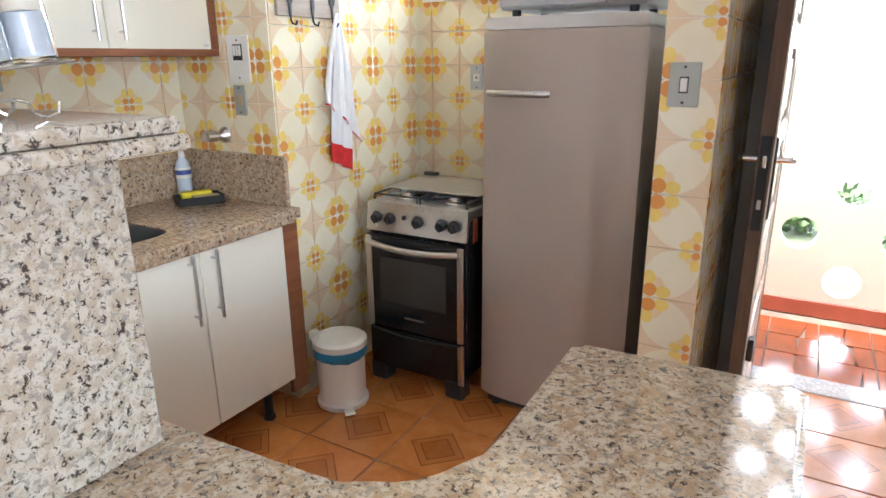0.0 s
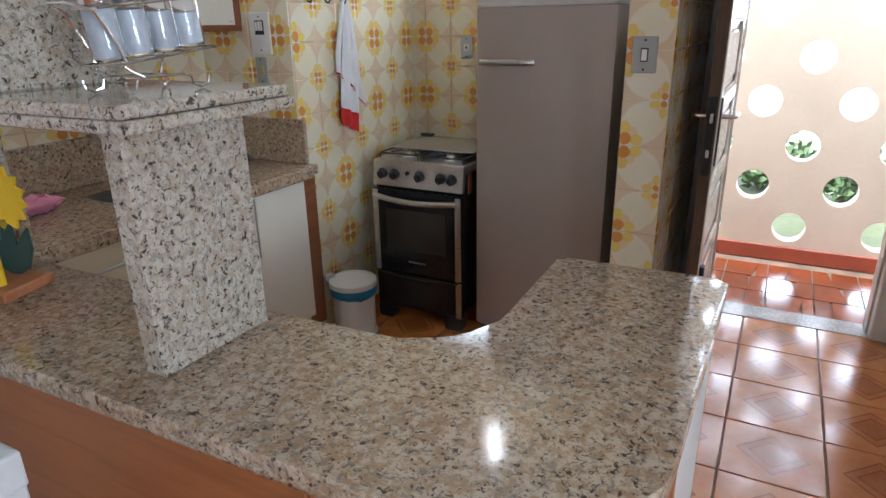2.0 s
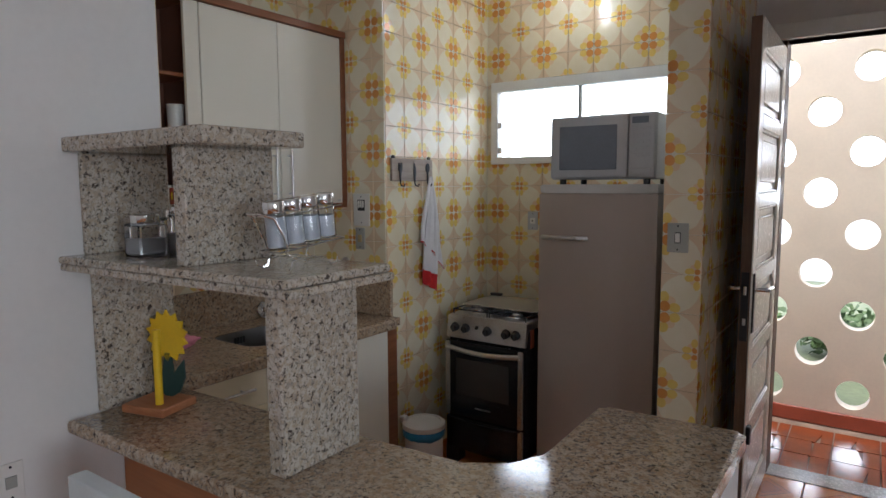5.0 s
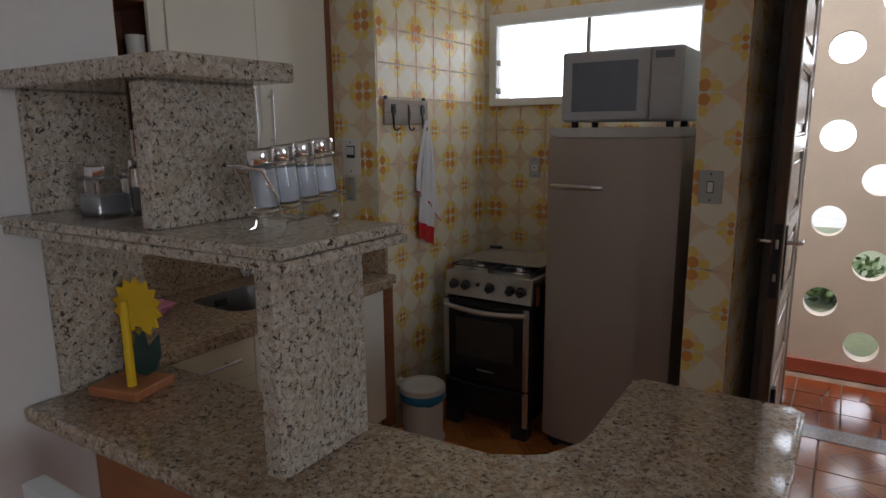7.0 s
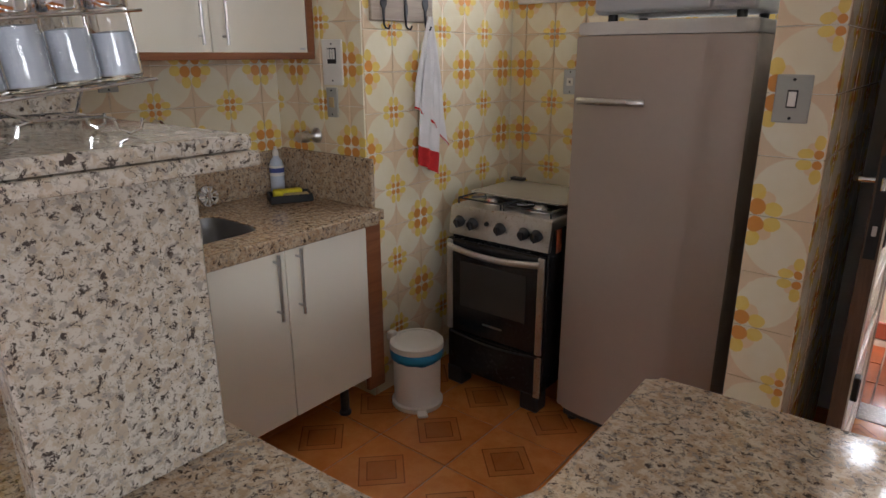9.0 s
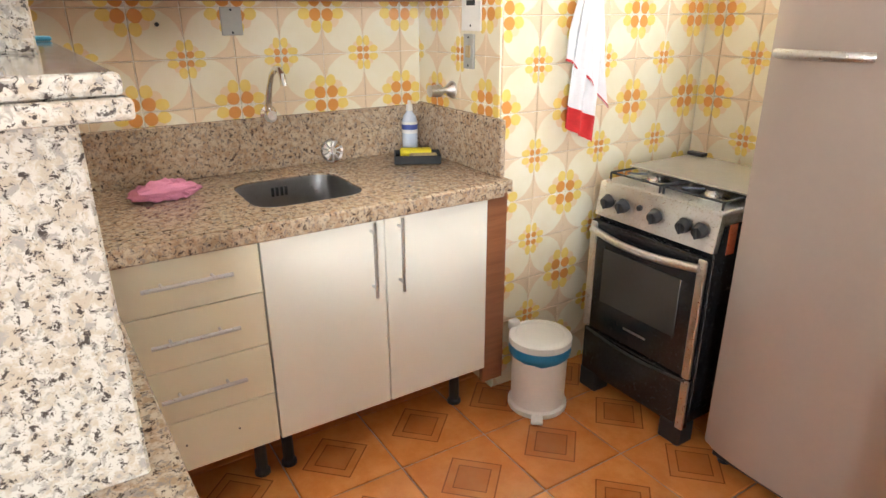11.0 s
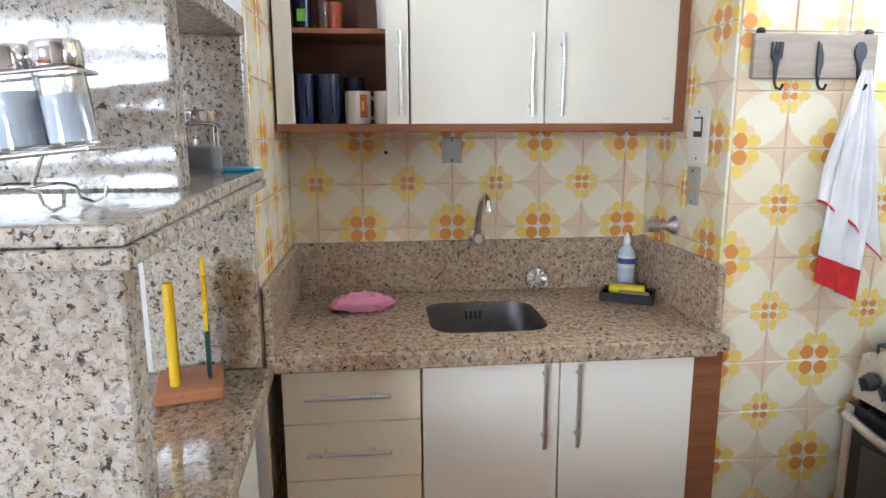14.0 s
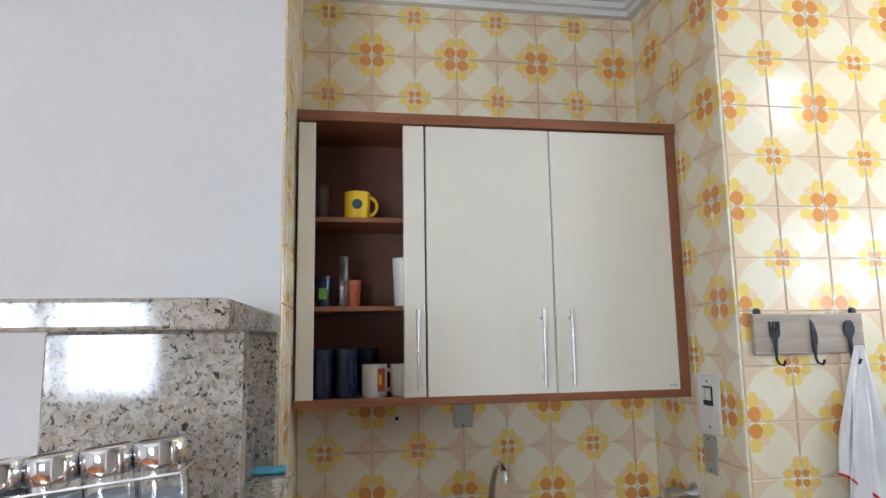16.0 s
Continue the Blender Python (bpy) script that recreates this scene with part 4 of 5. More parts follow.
def microwave():
    X0, X1, Y0, Y1, Z0, Z1 = -0.655, -0.135, 2.66, 3.03, 1.60, 1.905
    m = thing("microwave", "silver-grey microwave oven standing on the fridge", "microwave", ((X0 + X1) / 2, 2.85, 1.573))
    part("body", box(B(), X0, X1, Y0 + 0.02, Y1, Z0, Z1, 0.008, 2), M_MICRO, m)
    xd = X1 - 0.13
    d = part("door", box(B(), X0 + 0.002, xd, Y0, Y0 + 0.02, Z0 + 0.004, Z1 - 0.004, 0.012, 3), M_MICRO, m)
    part("window_glass", box(B(), X0 + 0.05, xd - 0.05, Y0 - 0.002, Y0 + 0.002, Z0 + 0.045, Z1 - 0.05, 0.002), M_MICROGLASS, d, "dim grey door window")
    p = part("control_panel", box(B(), xd + 0.003, X1 - 0.002, Y0 + 0.002, Y0 + 0.02, Z0 + 0.004, Z1 - 0.004, 0.008, 2), M_MICRO, m)
    part("display", box(B(), xd + 0.02, X1 - 0.035, Y0 - 0.001, Y0 + 0.002, Z1 - 0.05, Z1 - 0.02), M_MICROGLASS, p, "dark clock display")
    for r in range(5):
        for c in range(3):
            part("button", box(B(), xd + 0.022 + c * 0.03, xd + 0.044 + c * 0.03, Y0 - 0.0005, Y0 + 0.002, Z1 - 0.085 - r * 0.03, Z1 - 0.068 - r * 0.03, 0.001), M_MICRO, p)
    part("door_button", box(B(), xd + 0.02, X1 - 0.02, Y0 - 0.002, Y0 + 0.002, Z0 + 0.02, Z0 + 0.05, 0.002), M_MICRO, p)
    for x in (X0 + 0.05, X1 - 0.05):
        for y in (Y0 + 0.05, Y1 - 0.05):
            part("foot", lathe(B(), [(0, 0), (0.016, 0), (0.016, 0.03), (0, 0.03)], (x, y, 1.573), 12), M_BLACKP, m)


microwave()


# ---- waste bin ----
bx, by = -1.25, 2.385
bn = thing("pedal_bin", "white plastic pedal bin with a blue bag at the rim", "waste bin", (bx, by, 0))
part("bucket", lathe(B(), [(0, 0), (0.108, 0), (0.112, 0.006), (0.112, 0.022), (0.101, 0.028), (0.104, 0.27), (0, 0.27)], (bx, by, 0), 32), M_PLASTIC, bn, smooth=True)
bm = B()
rings = []
for z, r in ((0.225, 0.107), (0.232, 0.113), (0.25, 0.116), (0.268, 0.112), (0.28, 0.106)):
    rings.append([bm.verts.new((bx + (r + 0.003 * noise.noise((k * 0.7, z * 40, 2))) * math.cos(2 * math.pi * k / 40), by + (r + 0.003 * noise.noise((k * 0.7, z * 40, 2))) * math.sin(2 * math.pi * k / 40), z + 0.012 * noise.noise((k * 0.35, 5, z)) * (z < 0.23))) for k in range(40)])
for p, q in zip(rings, rings[1:]):
    for k in range(40):
        bm.faces.new((p[k], p[(k + 1) % 40], q[(k + 1) % 40], q[k]))
part("bag", bm, M_BLUEBAG, bn, "wrinkled blue plastic bag", True)
part("lid", lathe(B(), [(0.114, 0.272), (0.117, 0.275), (0.116, 0.298), (0.108, 0.306), (0.092, 0.308), (0.088, 0.304), (0.06, 0.309), (0, 0.312)], (bx, by, 0), 32), M_PLASTIC, bn, smooth=True)
a = radians(150)
part("hinge", box(B(), bx - 0.122, bx - 0.09, by - 0.06, by - 0.02, 0.285, 0.325, 0.008, 2), M_PLASTIC, bn)
bm = B()
box(bm, 0.10, 0.155, -0.022, 0.022, 0.008, 0.02, 0.004)
bm.transform(Matrix.Translation((bx, by, 0)) @ Euler((0, 0, radians(-40))).to_matrix().to_4x4())
part("pedal", bm, M_PLASTIC, bn)


# ---- things on the bar and shelves ----
nap = thing("napkin_holder", "wooden sunflower napkin holder on a small base, standing on the bar", "napkin holder", (-1.19, 0.858, 0.855))
turn = Matrix.Translation((-1.19, 0.858, 0)) @ Euler((0, 0, radians(14))).to_matrix().to_4x4()
bm = box(B(), -0.085, 0.085, -0.075, 0.075, 0.855, 0.882, 0.004)
bm.transform(turn)
part("base", bm, M_BASEWOOD, nap)
bm = tube(B(), [(0.03, -0.03, 0.88), (0.03, -0.03, 1.125)], 0.0125, 14)
bm.transform(turn)
part("rod", bm, M_YELLOW, nap, "round yellow rod", True)


def flat_shape(pts, thick, m):
    bm = prism(B(), pts, -thick / 2, thick / 2, 0.0015)
    bm.transform(m)
    return bm


up = turn @ Matrix.Translation((0, 0.045, 0)) @ Euler((radians(90), 0, 0)).to_matrix().to_4x4()
petals = [((0.088 if k % 2 else 0.066) * math.cos(math.pi * k / 14), 1.085 + (0.088 if k % 2 else 0.066) * math.sin(math.pi * k / 14)) for k in range(28)]
part("flower", flat_shape(petals, 0.009, up), M_YELLOW, nap, "yellow sunflower head")
leafs = [(-0.012, 0.88), (0.012, 0.88), (0.045, 0.90), (0.068, 0.95), (0.066, 1.01), (0.042, 0.985), (0.022, 0.955), (0.012, 1.03), (-0.012, 1.03), (-0.022, 0.955), (-0.042, 0.985), (-0.066, 1.01), (-0.068, 0.95), (-0.045, 0.90)]
part("leaves", flat_shape(leafs, 0.009, up), M_GREEN, nap, "dark green painted leaves")

rack = thing("spice_rack", "raised wire spice rack holding a row of four glass jars", "spice rack", (-0.55, 0.875, 1.367))
RC = Vector((-0.512, 0.878, 1.428))
lean = Matrix.Translation(RC) @ Euler((radians(6), 0, 0)).to_matrix().to_4x4()


def wires(runs, r):
    bm = B()
    for run in runs:
        tube(bm, [lean @ Vector(p) for p in run], r, 6)
    return bm


loop = [(-0.038, -0.112, 0), (0.038, -0.112, 0), (0.038, 0.112, 0), (-0.038, 0.112, 0), (-0.038, -0.112, 0)]
runs = [[(x, y, z) for x, y, _ in loop] for z in (0.0, 0.088)]
for y in (-0.112, -0.056, 0.0, 0.056, 0.112):
    runs.append([(-0.038, y, 0.0), (0.038, y, 0.0)])
part("basket", wires(runs, 0.0021), M_CHROME, rack, "thin chrome wire basket")
part("carry_loop", wires([[(0.038, -0.085, 0.0), (0.041, -0.10, 0.045), (0.038, -0.118, 0.085), (0.02, -0.150, 0.100), (-0.02, -0.150, 0.100), (-0.038, -0.118, 0.085), (-0.041, -0.10, 0.045), (-0.038, -0.085, 0.0)]], 0.0024), M_CHROME, rack, "bent chrome carrying loop")
for x, s in ((-0.575, -1), (-0.485, 1)):
    bm = B()
    z = 1.3698
    for y0, y1 in ((0.80, 0.845), (0.945, 0.90)):
        e = 1 if y1 > y0 else -1
        tube(bm, [(x + s * 0.012, y0 - e * 0.016, z + 0.02), (x + s * 0.010, y0 - e * 0.014, z + 0.006), (x + s * 0.006, y0, z), (x, y0 + e * 0.012, z + 0.006), (x, y0 + e * 0.016, z + 0.02), (x, y0 + e * 0.03, z + 0.024), (x, y1 + e * 0.01, z + 0.024), (x, 0.873, z + 0.024)], 0.0024, 6)
    part("foot_wire", bm, M_CHROME, rack, "curled chrome foot")
for y in (0.845, 0.90):
    part("cross_wire", tube(B(), [(-0.575, y, 1.394), (-0.485, y, 1.394)], 0.0024, 6), M_CHROME, rack)
for run in ([(-0.485, 0.83, 1.394), (-0.482, 0.80, 1.408), (0.03, -0.09)], [(-0.575, 0.83, 1.394), (-0.572, 0.80, 1.408), (-0.03, -0.09)], [(-0.53, 0.90, 1.394), (-0.018, 0.037)]):
    end = lean @ Vector((*run[-1], 0.0))
    part("stem", tube(B(), run[:-1] + [tuple(end)], 0.0024, 6), M_CHROME, rack)
for j in range(4):
    m = lean @ Matrix.Translation((0.0, -0.084 + j * 0.056, 0.003))
    jar = part("jar", lathe(B(), [(0, 0), (0.024, 0), (0.0275, 0.004), (0.0275, 0.088), (0.025, 0.094), (0.0235, 0.094), (0.0255, 0.087), (0.0255, 0.006), (0, 0.004)], n=20, m=m), M_GLASS, rack, "clear glass spice jar", True)
    jar.visible_shadow = False
    part("contents", lathe(B(), [(0, 0.006), (0.0245, 0.007), (0.0245, 0.084 - 0.008 * j), (0, 0.086 - 0.008 * j)], n=16, m=m), M_GRAINS, jar, "pale grainy filling", True)
    part("lid", lathe(B(), [(0.027, 0.090), (0.0285, 0.092), (0.0285, 0.115), (0.0265, 0.119), (0.023, 0.117), (0, 0.117)], n=24, m=m), M_CHROME, jar, "shiny metal lid", True)


def storage_jar(x, y, s, h, label):
    j = thing("storage_jar", label, "jar", (x, y, 1.367), "glass jars on the shelf")
    bm = B()
    box(bm, x - s, x + s, y - s, y + s, 1.367, 1.367 + h, 0.008, 2)
    box(bm, x - s + 0.004, x + s - 0.004, y - s + 0.004, y + s - 0.004, 1.374, 1.363 + h, 0.006, 2)
    part("glass_body", bm, M_GLASS, j)
    part("contents", box(B(), x - s + 0.006, x + s - 0.006, y - s + 0.006, y + s - 0.006, 1.376, 1.367 + h * 0.55, 0.004), M_SALT, j, "pale filling")
    part("lid", lathe(B(), [(s * 0.92, h), (s * 0.96, h + 0.003), (s * 0.96, h + 0.024), (s * 0.85, h + 0.028), (0, h + 0.028)], (x, y, 1.367), 20), M_CHROME, j, "grey metal lid", True)


storage_jar(-1.17, 0.93, 0.036, 0.11, "square glass jar with a grey metal lid, half full")
storage_jar(-1.12, 0.80, 0.045, 0.10, "low square glass jar with a chrome lid")
storage_jar(-1.05, 0.88, 0.034, 0.125, "tall glass jar with a grey lid")
tagged(part("packet", box(B(), -1.29, -1.22, 0.94, 1.03, 1.368, 1.376, 0.003), M_CYAN), "flat sky-blue plastic packet on the shelf", "packet")

# ---- taps and small things at the sink ----
tap = thing("sink_tap", "chrome wall-mounted swan-neck tap over the sink", "tap", (-1.98, 1.683, 1.09))
side90 = Euler((0, radians(90), 0)).to_matrix().to_4x4()
part("flange", lathe(B(), [(0, 0), (0.030, 0), (0.030, 0.006), (0.018, 0.014), (0.016, 0.05), (0, 0.05)], n=20, m=Matrix.Translation((SX, 1.683, 1.10)) @ side90), M_CHROME, tap, smooth=True)
part("spout", tube(B(), [(-1.955, 1.683, 1.10), (-1.95, 1.684, 1.15), (-1.93, 1.687, 1.20), (-1.905, 1.69, 1.238), (-1.87, 1.693, 1.262), (-1.835, 1.695, 1.262), (-1.812, 1.696, 1.245), (-1.805, 1.697, 1.21)], [0.014, 0.012, 0.010, 0.010, 0.010, 0.010, 0.011, 0.012], 12), M_CHROME, tap, smooth=True)
part("knob", lathe(B(), [(0, 0), (0.018, 0.0), (0.021, 0.006), (0.019, 0.022), (0.012, 0.028), (0, 0.028)], n=12, m=Matrix.Translation((-1.952, 1.683, 1.092)) @ side90), M_STEEL, tap, smooth=True)

tap.location += Vector((0.012, -0.018, -0.02))
valve = thing("wall_valve", "grey metal stop valve with knob on the tiled wall", "valve", (-1.72, CY, 1.145))
back90 = Euler((radians(90), 0, 0)).to_matrix().to_4x4()
part("flange", lathe(B(), [(0, 0), (0.032, 0), (0.032, 0.006), (0.022, 0.018), (0.012, 0.03), (0.012, 0.05), (0, 0.05)], n=20, m=Matrix.Translation((-1.72, CY, 1.145)) @ back90), M_STEEL, valve, smooth=True)
part("knob", lathe(B(), [(0, 0.05), (0.012, 0.05), (0.024, 0.056), (0.024, 0.066), (0.02, 0.09), (0.022, 0.10), (0, 0.102)], n=12, m=Matrix.Translation((-1.72, CY, 1.145)) @ back90), M_STEEL, valve, smooth=True)

bot = thing("detergent_bottle", "clear dish soap bottle with a blue label", "bottle", (-1.905, 2.215, SZ))
part("bottle", lathe(B(), [(0, 0), (0.028, 0), (0.031, 0.006), (0.031, 0.125), (0.026, 0.15), (0.014, 0.165), (0.012, 0.175), (0, 0.175)], (-1.905, 2.215, SZ), 20), plain("soap_plastic", (0.60, 0.66, 0.74), 0.25, vary=0.05), bot, smooth=True)
lab = part("label", lathe(B(), [(0.0316, 0.085), (0.0318, 0.085), (0.0318, 0.13), (0.0316, 0.13)], (-1.905, 2.215, SZ), 20), M_PLASTIC, bot, "white and blue label", True)
part("label_band", lathe(B(), [(0.0322, 0.10), (0.0324, 0.10), (0.0324, 0.12), (0.0322, 0.12)], (-1.905, 2.215, SZ), 20), M_LABEL, lab)
part("cap", lathe(B(), [(0.013, 0.172), (0.014, 0.175), (0.012, 0.195), (0.007, 0.20), (0.006, 0.212), (0, 0.213)], (-1.905, 2.215, SZ), 16), M_PLASTIC, bot, "white cap", True)

dish = thing("sponge_dish", "black plastic sponge dish on the sink top", "soap dish", (-1.75, 2.16, SZ))
dm = Matrix.Translation((-1.76, 2.165, SZ)) @ Euler((0, 0, radians(62))).to_matrix().to_4x4()
bm = B()
box(bm, -0.085, 0.085, -0.055, 0.055, 0.002, 0.008, 0.002)
for q in ((-0.088, 0.088, -0.058, -0.052), (-0.088, 0.088, 0.052, 0.058), (-0.088, -0.082, -0.052, 0.052), (0.082, 0.088, -0.052, 0.052)):
    box(bm, *q, 0.002, 0.034, 0.002)
bm.transform(dm)
part("tray", bm, M_TRAY, dish)
for name, lab, mat, q in (("sponge", "yellow dish sponge lying in the black dish", M_SPONGE, (-0.065, 0.055, 0.0, 0.048, 0.009, 0.046)), ("sponge", "beige scouring sponge lying in the black dish", M_SCOUR, (-0.03, 0.075, -0.048, -0.004, 0.009, 0.036))):
    bm = box(B(), *q, 0.007, 2)
    bm.transform(dm)
    tagged(part(name, bm, mat), lab, "sponge")

bm = B()
bmesh.ops.create_icosphere(bm, subdivisions=4, radius=1.0)
for v in bm.verts:
    d = v.co.copy()
    k = 1 + 0.35 * noise.noise(d * 1.7 + Vector((3, 1, 0))) + 0.16 * noise.noise(d * 5)
    v.co = Vector((d.x * 0.048 * k, d.y * 0.092 * k, max(-0.0, 0.026 + d.z * 0.032 * k + 0.012 * noise.noise(Vector((d.x * 3, d.y * 6, 7))))))
bm.transform(Matrix.Translation((-1.73, 1.255, SZ + 0.001)))
cloth = thing("dish_cloth", "crumpled pink dish cloth on the sink top", "cloth", (-1.73, 1.255, SZ))
part("cloth", bm, M_PINK, cloth, smooth=True)
bm = B()
for s in range(3):
    pts = [(-1.70 + 0.016 * s + 0.01 * noise.noise((k * 0.5, s, 1)), 1.175 + 0.016 * k, SZ + 0.042 + 0.012 * noise.noise((k * 0.4, s * 2.0, 3))) for k in range(11)]
    tube(bm, pts, [0.004 + 0.009 * math.sin(math.pi * k / 10) for k in range(11)], 8)
part("fold", bm, M_PINK, cloth, smooth=True)


# ---- plates and sockets on the walls ----
def plate(name, label, category, m, w, h, mat, extra):
    t = thing(name, label, category, m.translation)
    bm = box(B(), -w / 2, w / 2, -h / 2, h / 2, 0, 0.009, 0.003, 2)
    bm.transform(m)
    part("plate", bm, mat, t)
    for nm, q, mt in extra:
        bm = box(B(), *q, 0.001)
        bm.transform(m)
        part(nm, bm, mt, t)
    for s in (-1, 1):
        part("screw", lathe(B(), [(0, 0.011), (0.004, 0.010), (0.004, 0.008), (0, 0.008)], n=8, m=m @ Matrix.Translation((0, s * h * 0.40, 0))), M_IRON, t)
    return t


south = Matrix(((1, 0, 0), (0, 0, -1), (0, 1, 0))).to_4x4()
east = Matrix(((0, 0, 1), (1, 0, 0), (0, 1, 0))).to_4x4()
fb = plate("fuse_box", "white breaker plate with a row of black switches", "fuse box", Matrix.Translation((-1.592, CY, 1.443)) @ south, 0.115, 0.175, M_PLASTIC,
           [("window", (-0.026, 0.026, -0.005, 0.055, 0.008, 0.0105), M_BLACKP)] + [("breaker", (-0.021 + k * 0.015, -0.010 + k * 0.015, 0.012, 0.05, 0.0105, 0.014), M_PLASTIC) for k in range(3)])
plate("wall_socket", "grey wall socket plate with a yellowed outlet", "socket", Matrix.Translation((-1.605, CY, 1.287)) @ south, 0.063, 0.118, M_GREYP, [("outlet", (-0.014, 0.014, -0.02, 0.02, 0.008, 0.012), M_SCOUR)])
plate("wall_socket", "pale grey socket plate beside the fridge", "socket", Matrix.Translation((-1.09, BY, 1.345)) @ south, 0.07, 0.115, M_MICRO, [("outlet", (-0.017, 0.017, -0.018, 0.018, 0.008, 0.012), M_PLASTIC), ("pin_hole", (-0.004, 0.004, -0.006, 0.006, 0.012, 0.0125), M_BLACKP)])
plate("light_switch", "grey plate with a white rocker switch", "light switch", Matrix.Translation((0.055, PY, 1.362)) @ south, 0.082, 0.118, M_GREYP, [("rocker_frame", (-0.012, 0.012, -0.022, 0.022, 0.008, 0.0105), M_BLACKP), ("rocker", (-0.009, 0.009, -0.018, 0.018, 0.0105, 0.014), M_PLASTIC)])
plate("cover_plate", "blank grey cover plate under the wall cabinet", "cover plate", Matrix.Translation((SX, 1.575, 1.392)) @ east, 0.07, 0.09, M_GREYP, [])
plate("wall_socket", "white socket plate low on the white wall", "socket", Matrix.Translation((-1.335, 0.47, 0.72)) @ east, 0.07, 0.115, M_PLASTIC, [("outlet", (-0.015, 0.015, -0.018, 0.018, 0.008, 0.012), M_GREYP)])
tagged(part("wall_plug", lathe(B(), [(0, 0.006), (0.006, 0.005), (0.007, 0), (0, 0)], n=10, m=Matrix.Translation((SX, 1.342, 1.385)) @ side90), M_BLACKP), "small dark screw plug in the tiles", "screw")

# ---- utensil rack and towel ----
ur = thing("utensil_rack", "weathered wooden hook rack with iron fork, knife and spoon", "hook rack", (TX, 2.535, 1.60))
part("board", box(B(), TX, TX + 0.016, 2.342, 2.708, 1.598, 1.718, 0.003), M_RACK, ur)
for y in (2.365, 2.685):
    part("hanger", lathe(B(), [(0, 0.012), (0.01, 0.01), (0.011, 0), (0, 0)], n=12, m=Matrix.Translation((TX, y, 1.724)) @ side90), M_IRON, ur)
for kind, y in (("fork", 2.408), ("knife", 2.535), ("spoon", 2.655)):
    m = Matrix.Translation((TX + 0.019, y, 0)) @ east
    if kind == "fork":
        pts = [(-0.018, 1.695), (-0.012, 1.695), (-0.010, 1.665), (-0.006, 1.665), (-0.006, 1.695), (-0.001, 1.695), (-0.001, 1.665), (0.004, 1.665), (0.005, 1.695), (0.010, 1.695), (0.011, 1.665), (0.013, 1.695), (0.018, 1.695), (0.017, 1.655), (0.006, 1.645), (0.005, 1.60), (-0.005, 1.60), (-0.006, 1.645), (-0.017, 1.655)]
    elif kind == "knife":
        pts = [(-0.008, 1.70), (0.002, 1.69), (0.011, 1.66), (0.012, 1.63), (0.006, 1.625), (0.005, 1.60), (-0.006, 1.60), (-0.008, 1.63)]
    else:
        pts = [(0.019 * math.sin(a), 1.67 + 0.028 * math.cos(a)) for a in [2 * math.pi * k / 20 for k in range(1, 10)]] + [(0.005, 1.64), (0.005, 1.60), (-0.005, 1.60), (-0.005, 1.64)] + [(0.019 * math.sin(a), 1.67 + 0.028 * math.cos(a)) for a in [2 * math.pi * k / 20 for k in range(11, 20)]]
    u = part(kind, flat_shape(pts, 0.004, m), M_IRON, ur, "dark iron " + kind)
    part("hook", tube(B(), [(TX + 0.019, y, 1.605), (TX + 0.019, y, 1.585), (TX + 0.024, y + 0.003, 1.572), (TX + 0.036, y + 0.008, 1.568), (TX + 0.042, y + 0.010, 1.582)], 0.004, 8), M_IRON, u)

tw = thing("dish_towel", "white cotton towel with a red crocheted edge hanging on the hook", "towel", (TX + 0.03, 2.665, 1.05))


def drape(z0, z1, thick, spread, seed, mat, name, jag=0.0, label="", slant=(0.0, 0.0)):
    """A hanging cloth in folds, gathered at the hook; a closed sheet with thickness."""
    bm = B()
    rows, cols = 26, 30
    grid = [[], []]
    for r in range(rows + 1):
        s = r / rows
        z = z0 + (z1 - z0) * s
        drop = max(0.0, (1.615 - z) / 0.6)
        half = 0.014 + spread * min(1, drop * 1.5) ** 0.8
        for side in (0, 1):
            line = []
            for c in range(cols + 1):
                u = c / cols * 2 - 1
                fold = 0.011 * min(1, drop * 3) * math.sin(u * 7 + seed + 1.2 * drop) + 0.006 * noise.noise((u * 3, drop * 4, seed))
                zz = z + (jag * abs(math.sin(u * 6)) if r == rows else 0) - 0.05 * max(0, drop - 0.35) * u
                zz -= (slant[0] + (slant[1] - slant[0]) * s) * ((u + 1) / 2) ** 1.5
                y = 2.668 - 0.012 * drop + u * half + 0.012 * noise.noise((drop * 3, seed, 0.5)) * min(1, drop * 2)
                line.append(bm.verts.new((TX + 0.032 + fold + (thick if side else 0), y, zz)))
            grid[side].append(line)
    for r in range(rows):
        for c in range(cols):
            for side in (0, 1):
                g = grid[side]
                bm.faces.new((g[r][c], g[r][c + 1], g[r + 1][c + 1], g[r + 1][c]))
    for c in range(cols):
        for r in (0, rows):
            bm.faces.new((grid[0][r][c], grid[0][r][c + 1], grid[1][r][c + 1], grid[1][r][c]))
    for r in range(rows):
        for c in (0, cols):
            bm.faces.new((grid[0][r][c], grid[0][r + 1][c], grid[1][r + 1][c], grid[1][r][c]))
    return part(name, bm, mat, tw, label, True)


drape(1.622, 1.245, 0.004, 0.10, 0.3, M_TOWEL, "cloth", slant=(0.0, 0.15))
drape(1.60, 1.075, 0.004, 0.06, 2.1, M_TOWEL, "inner_fold")
drape(1.075, 0.985, 0.005, 0.06, 2.1, M_RED, "crochet_edge", 0.022, "red crocheted butterfly edge")
drape(1.251, 1.243, 0.007, 0.1005, 0.3, M_RED, "red_stitching", 0.006, "thin red stitched hem", (0.15, 0.15))

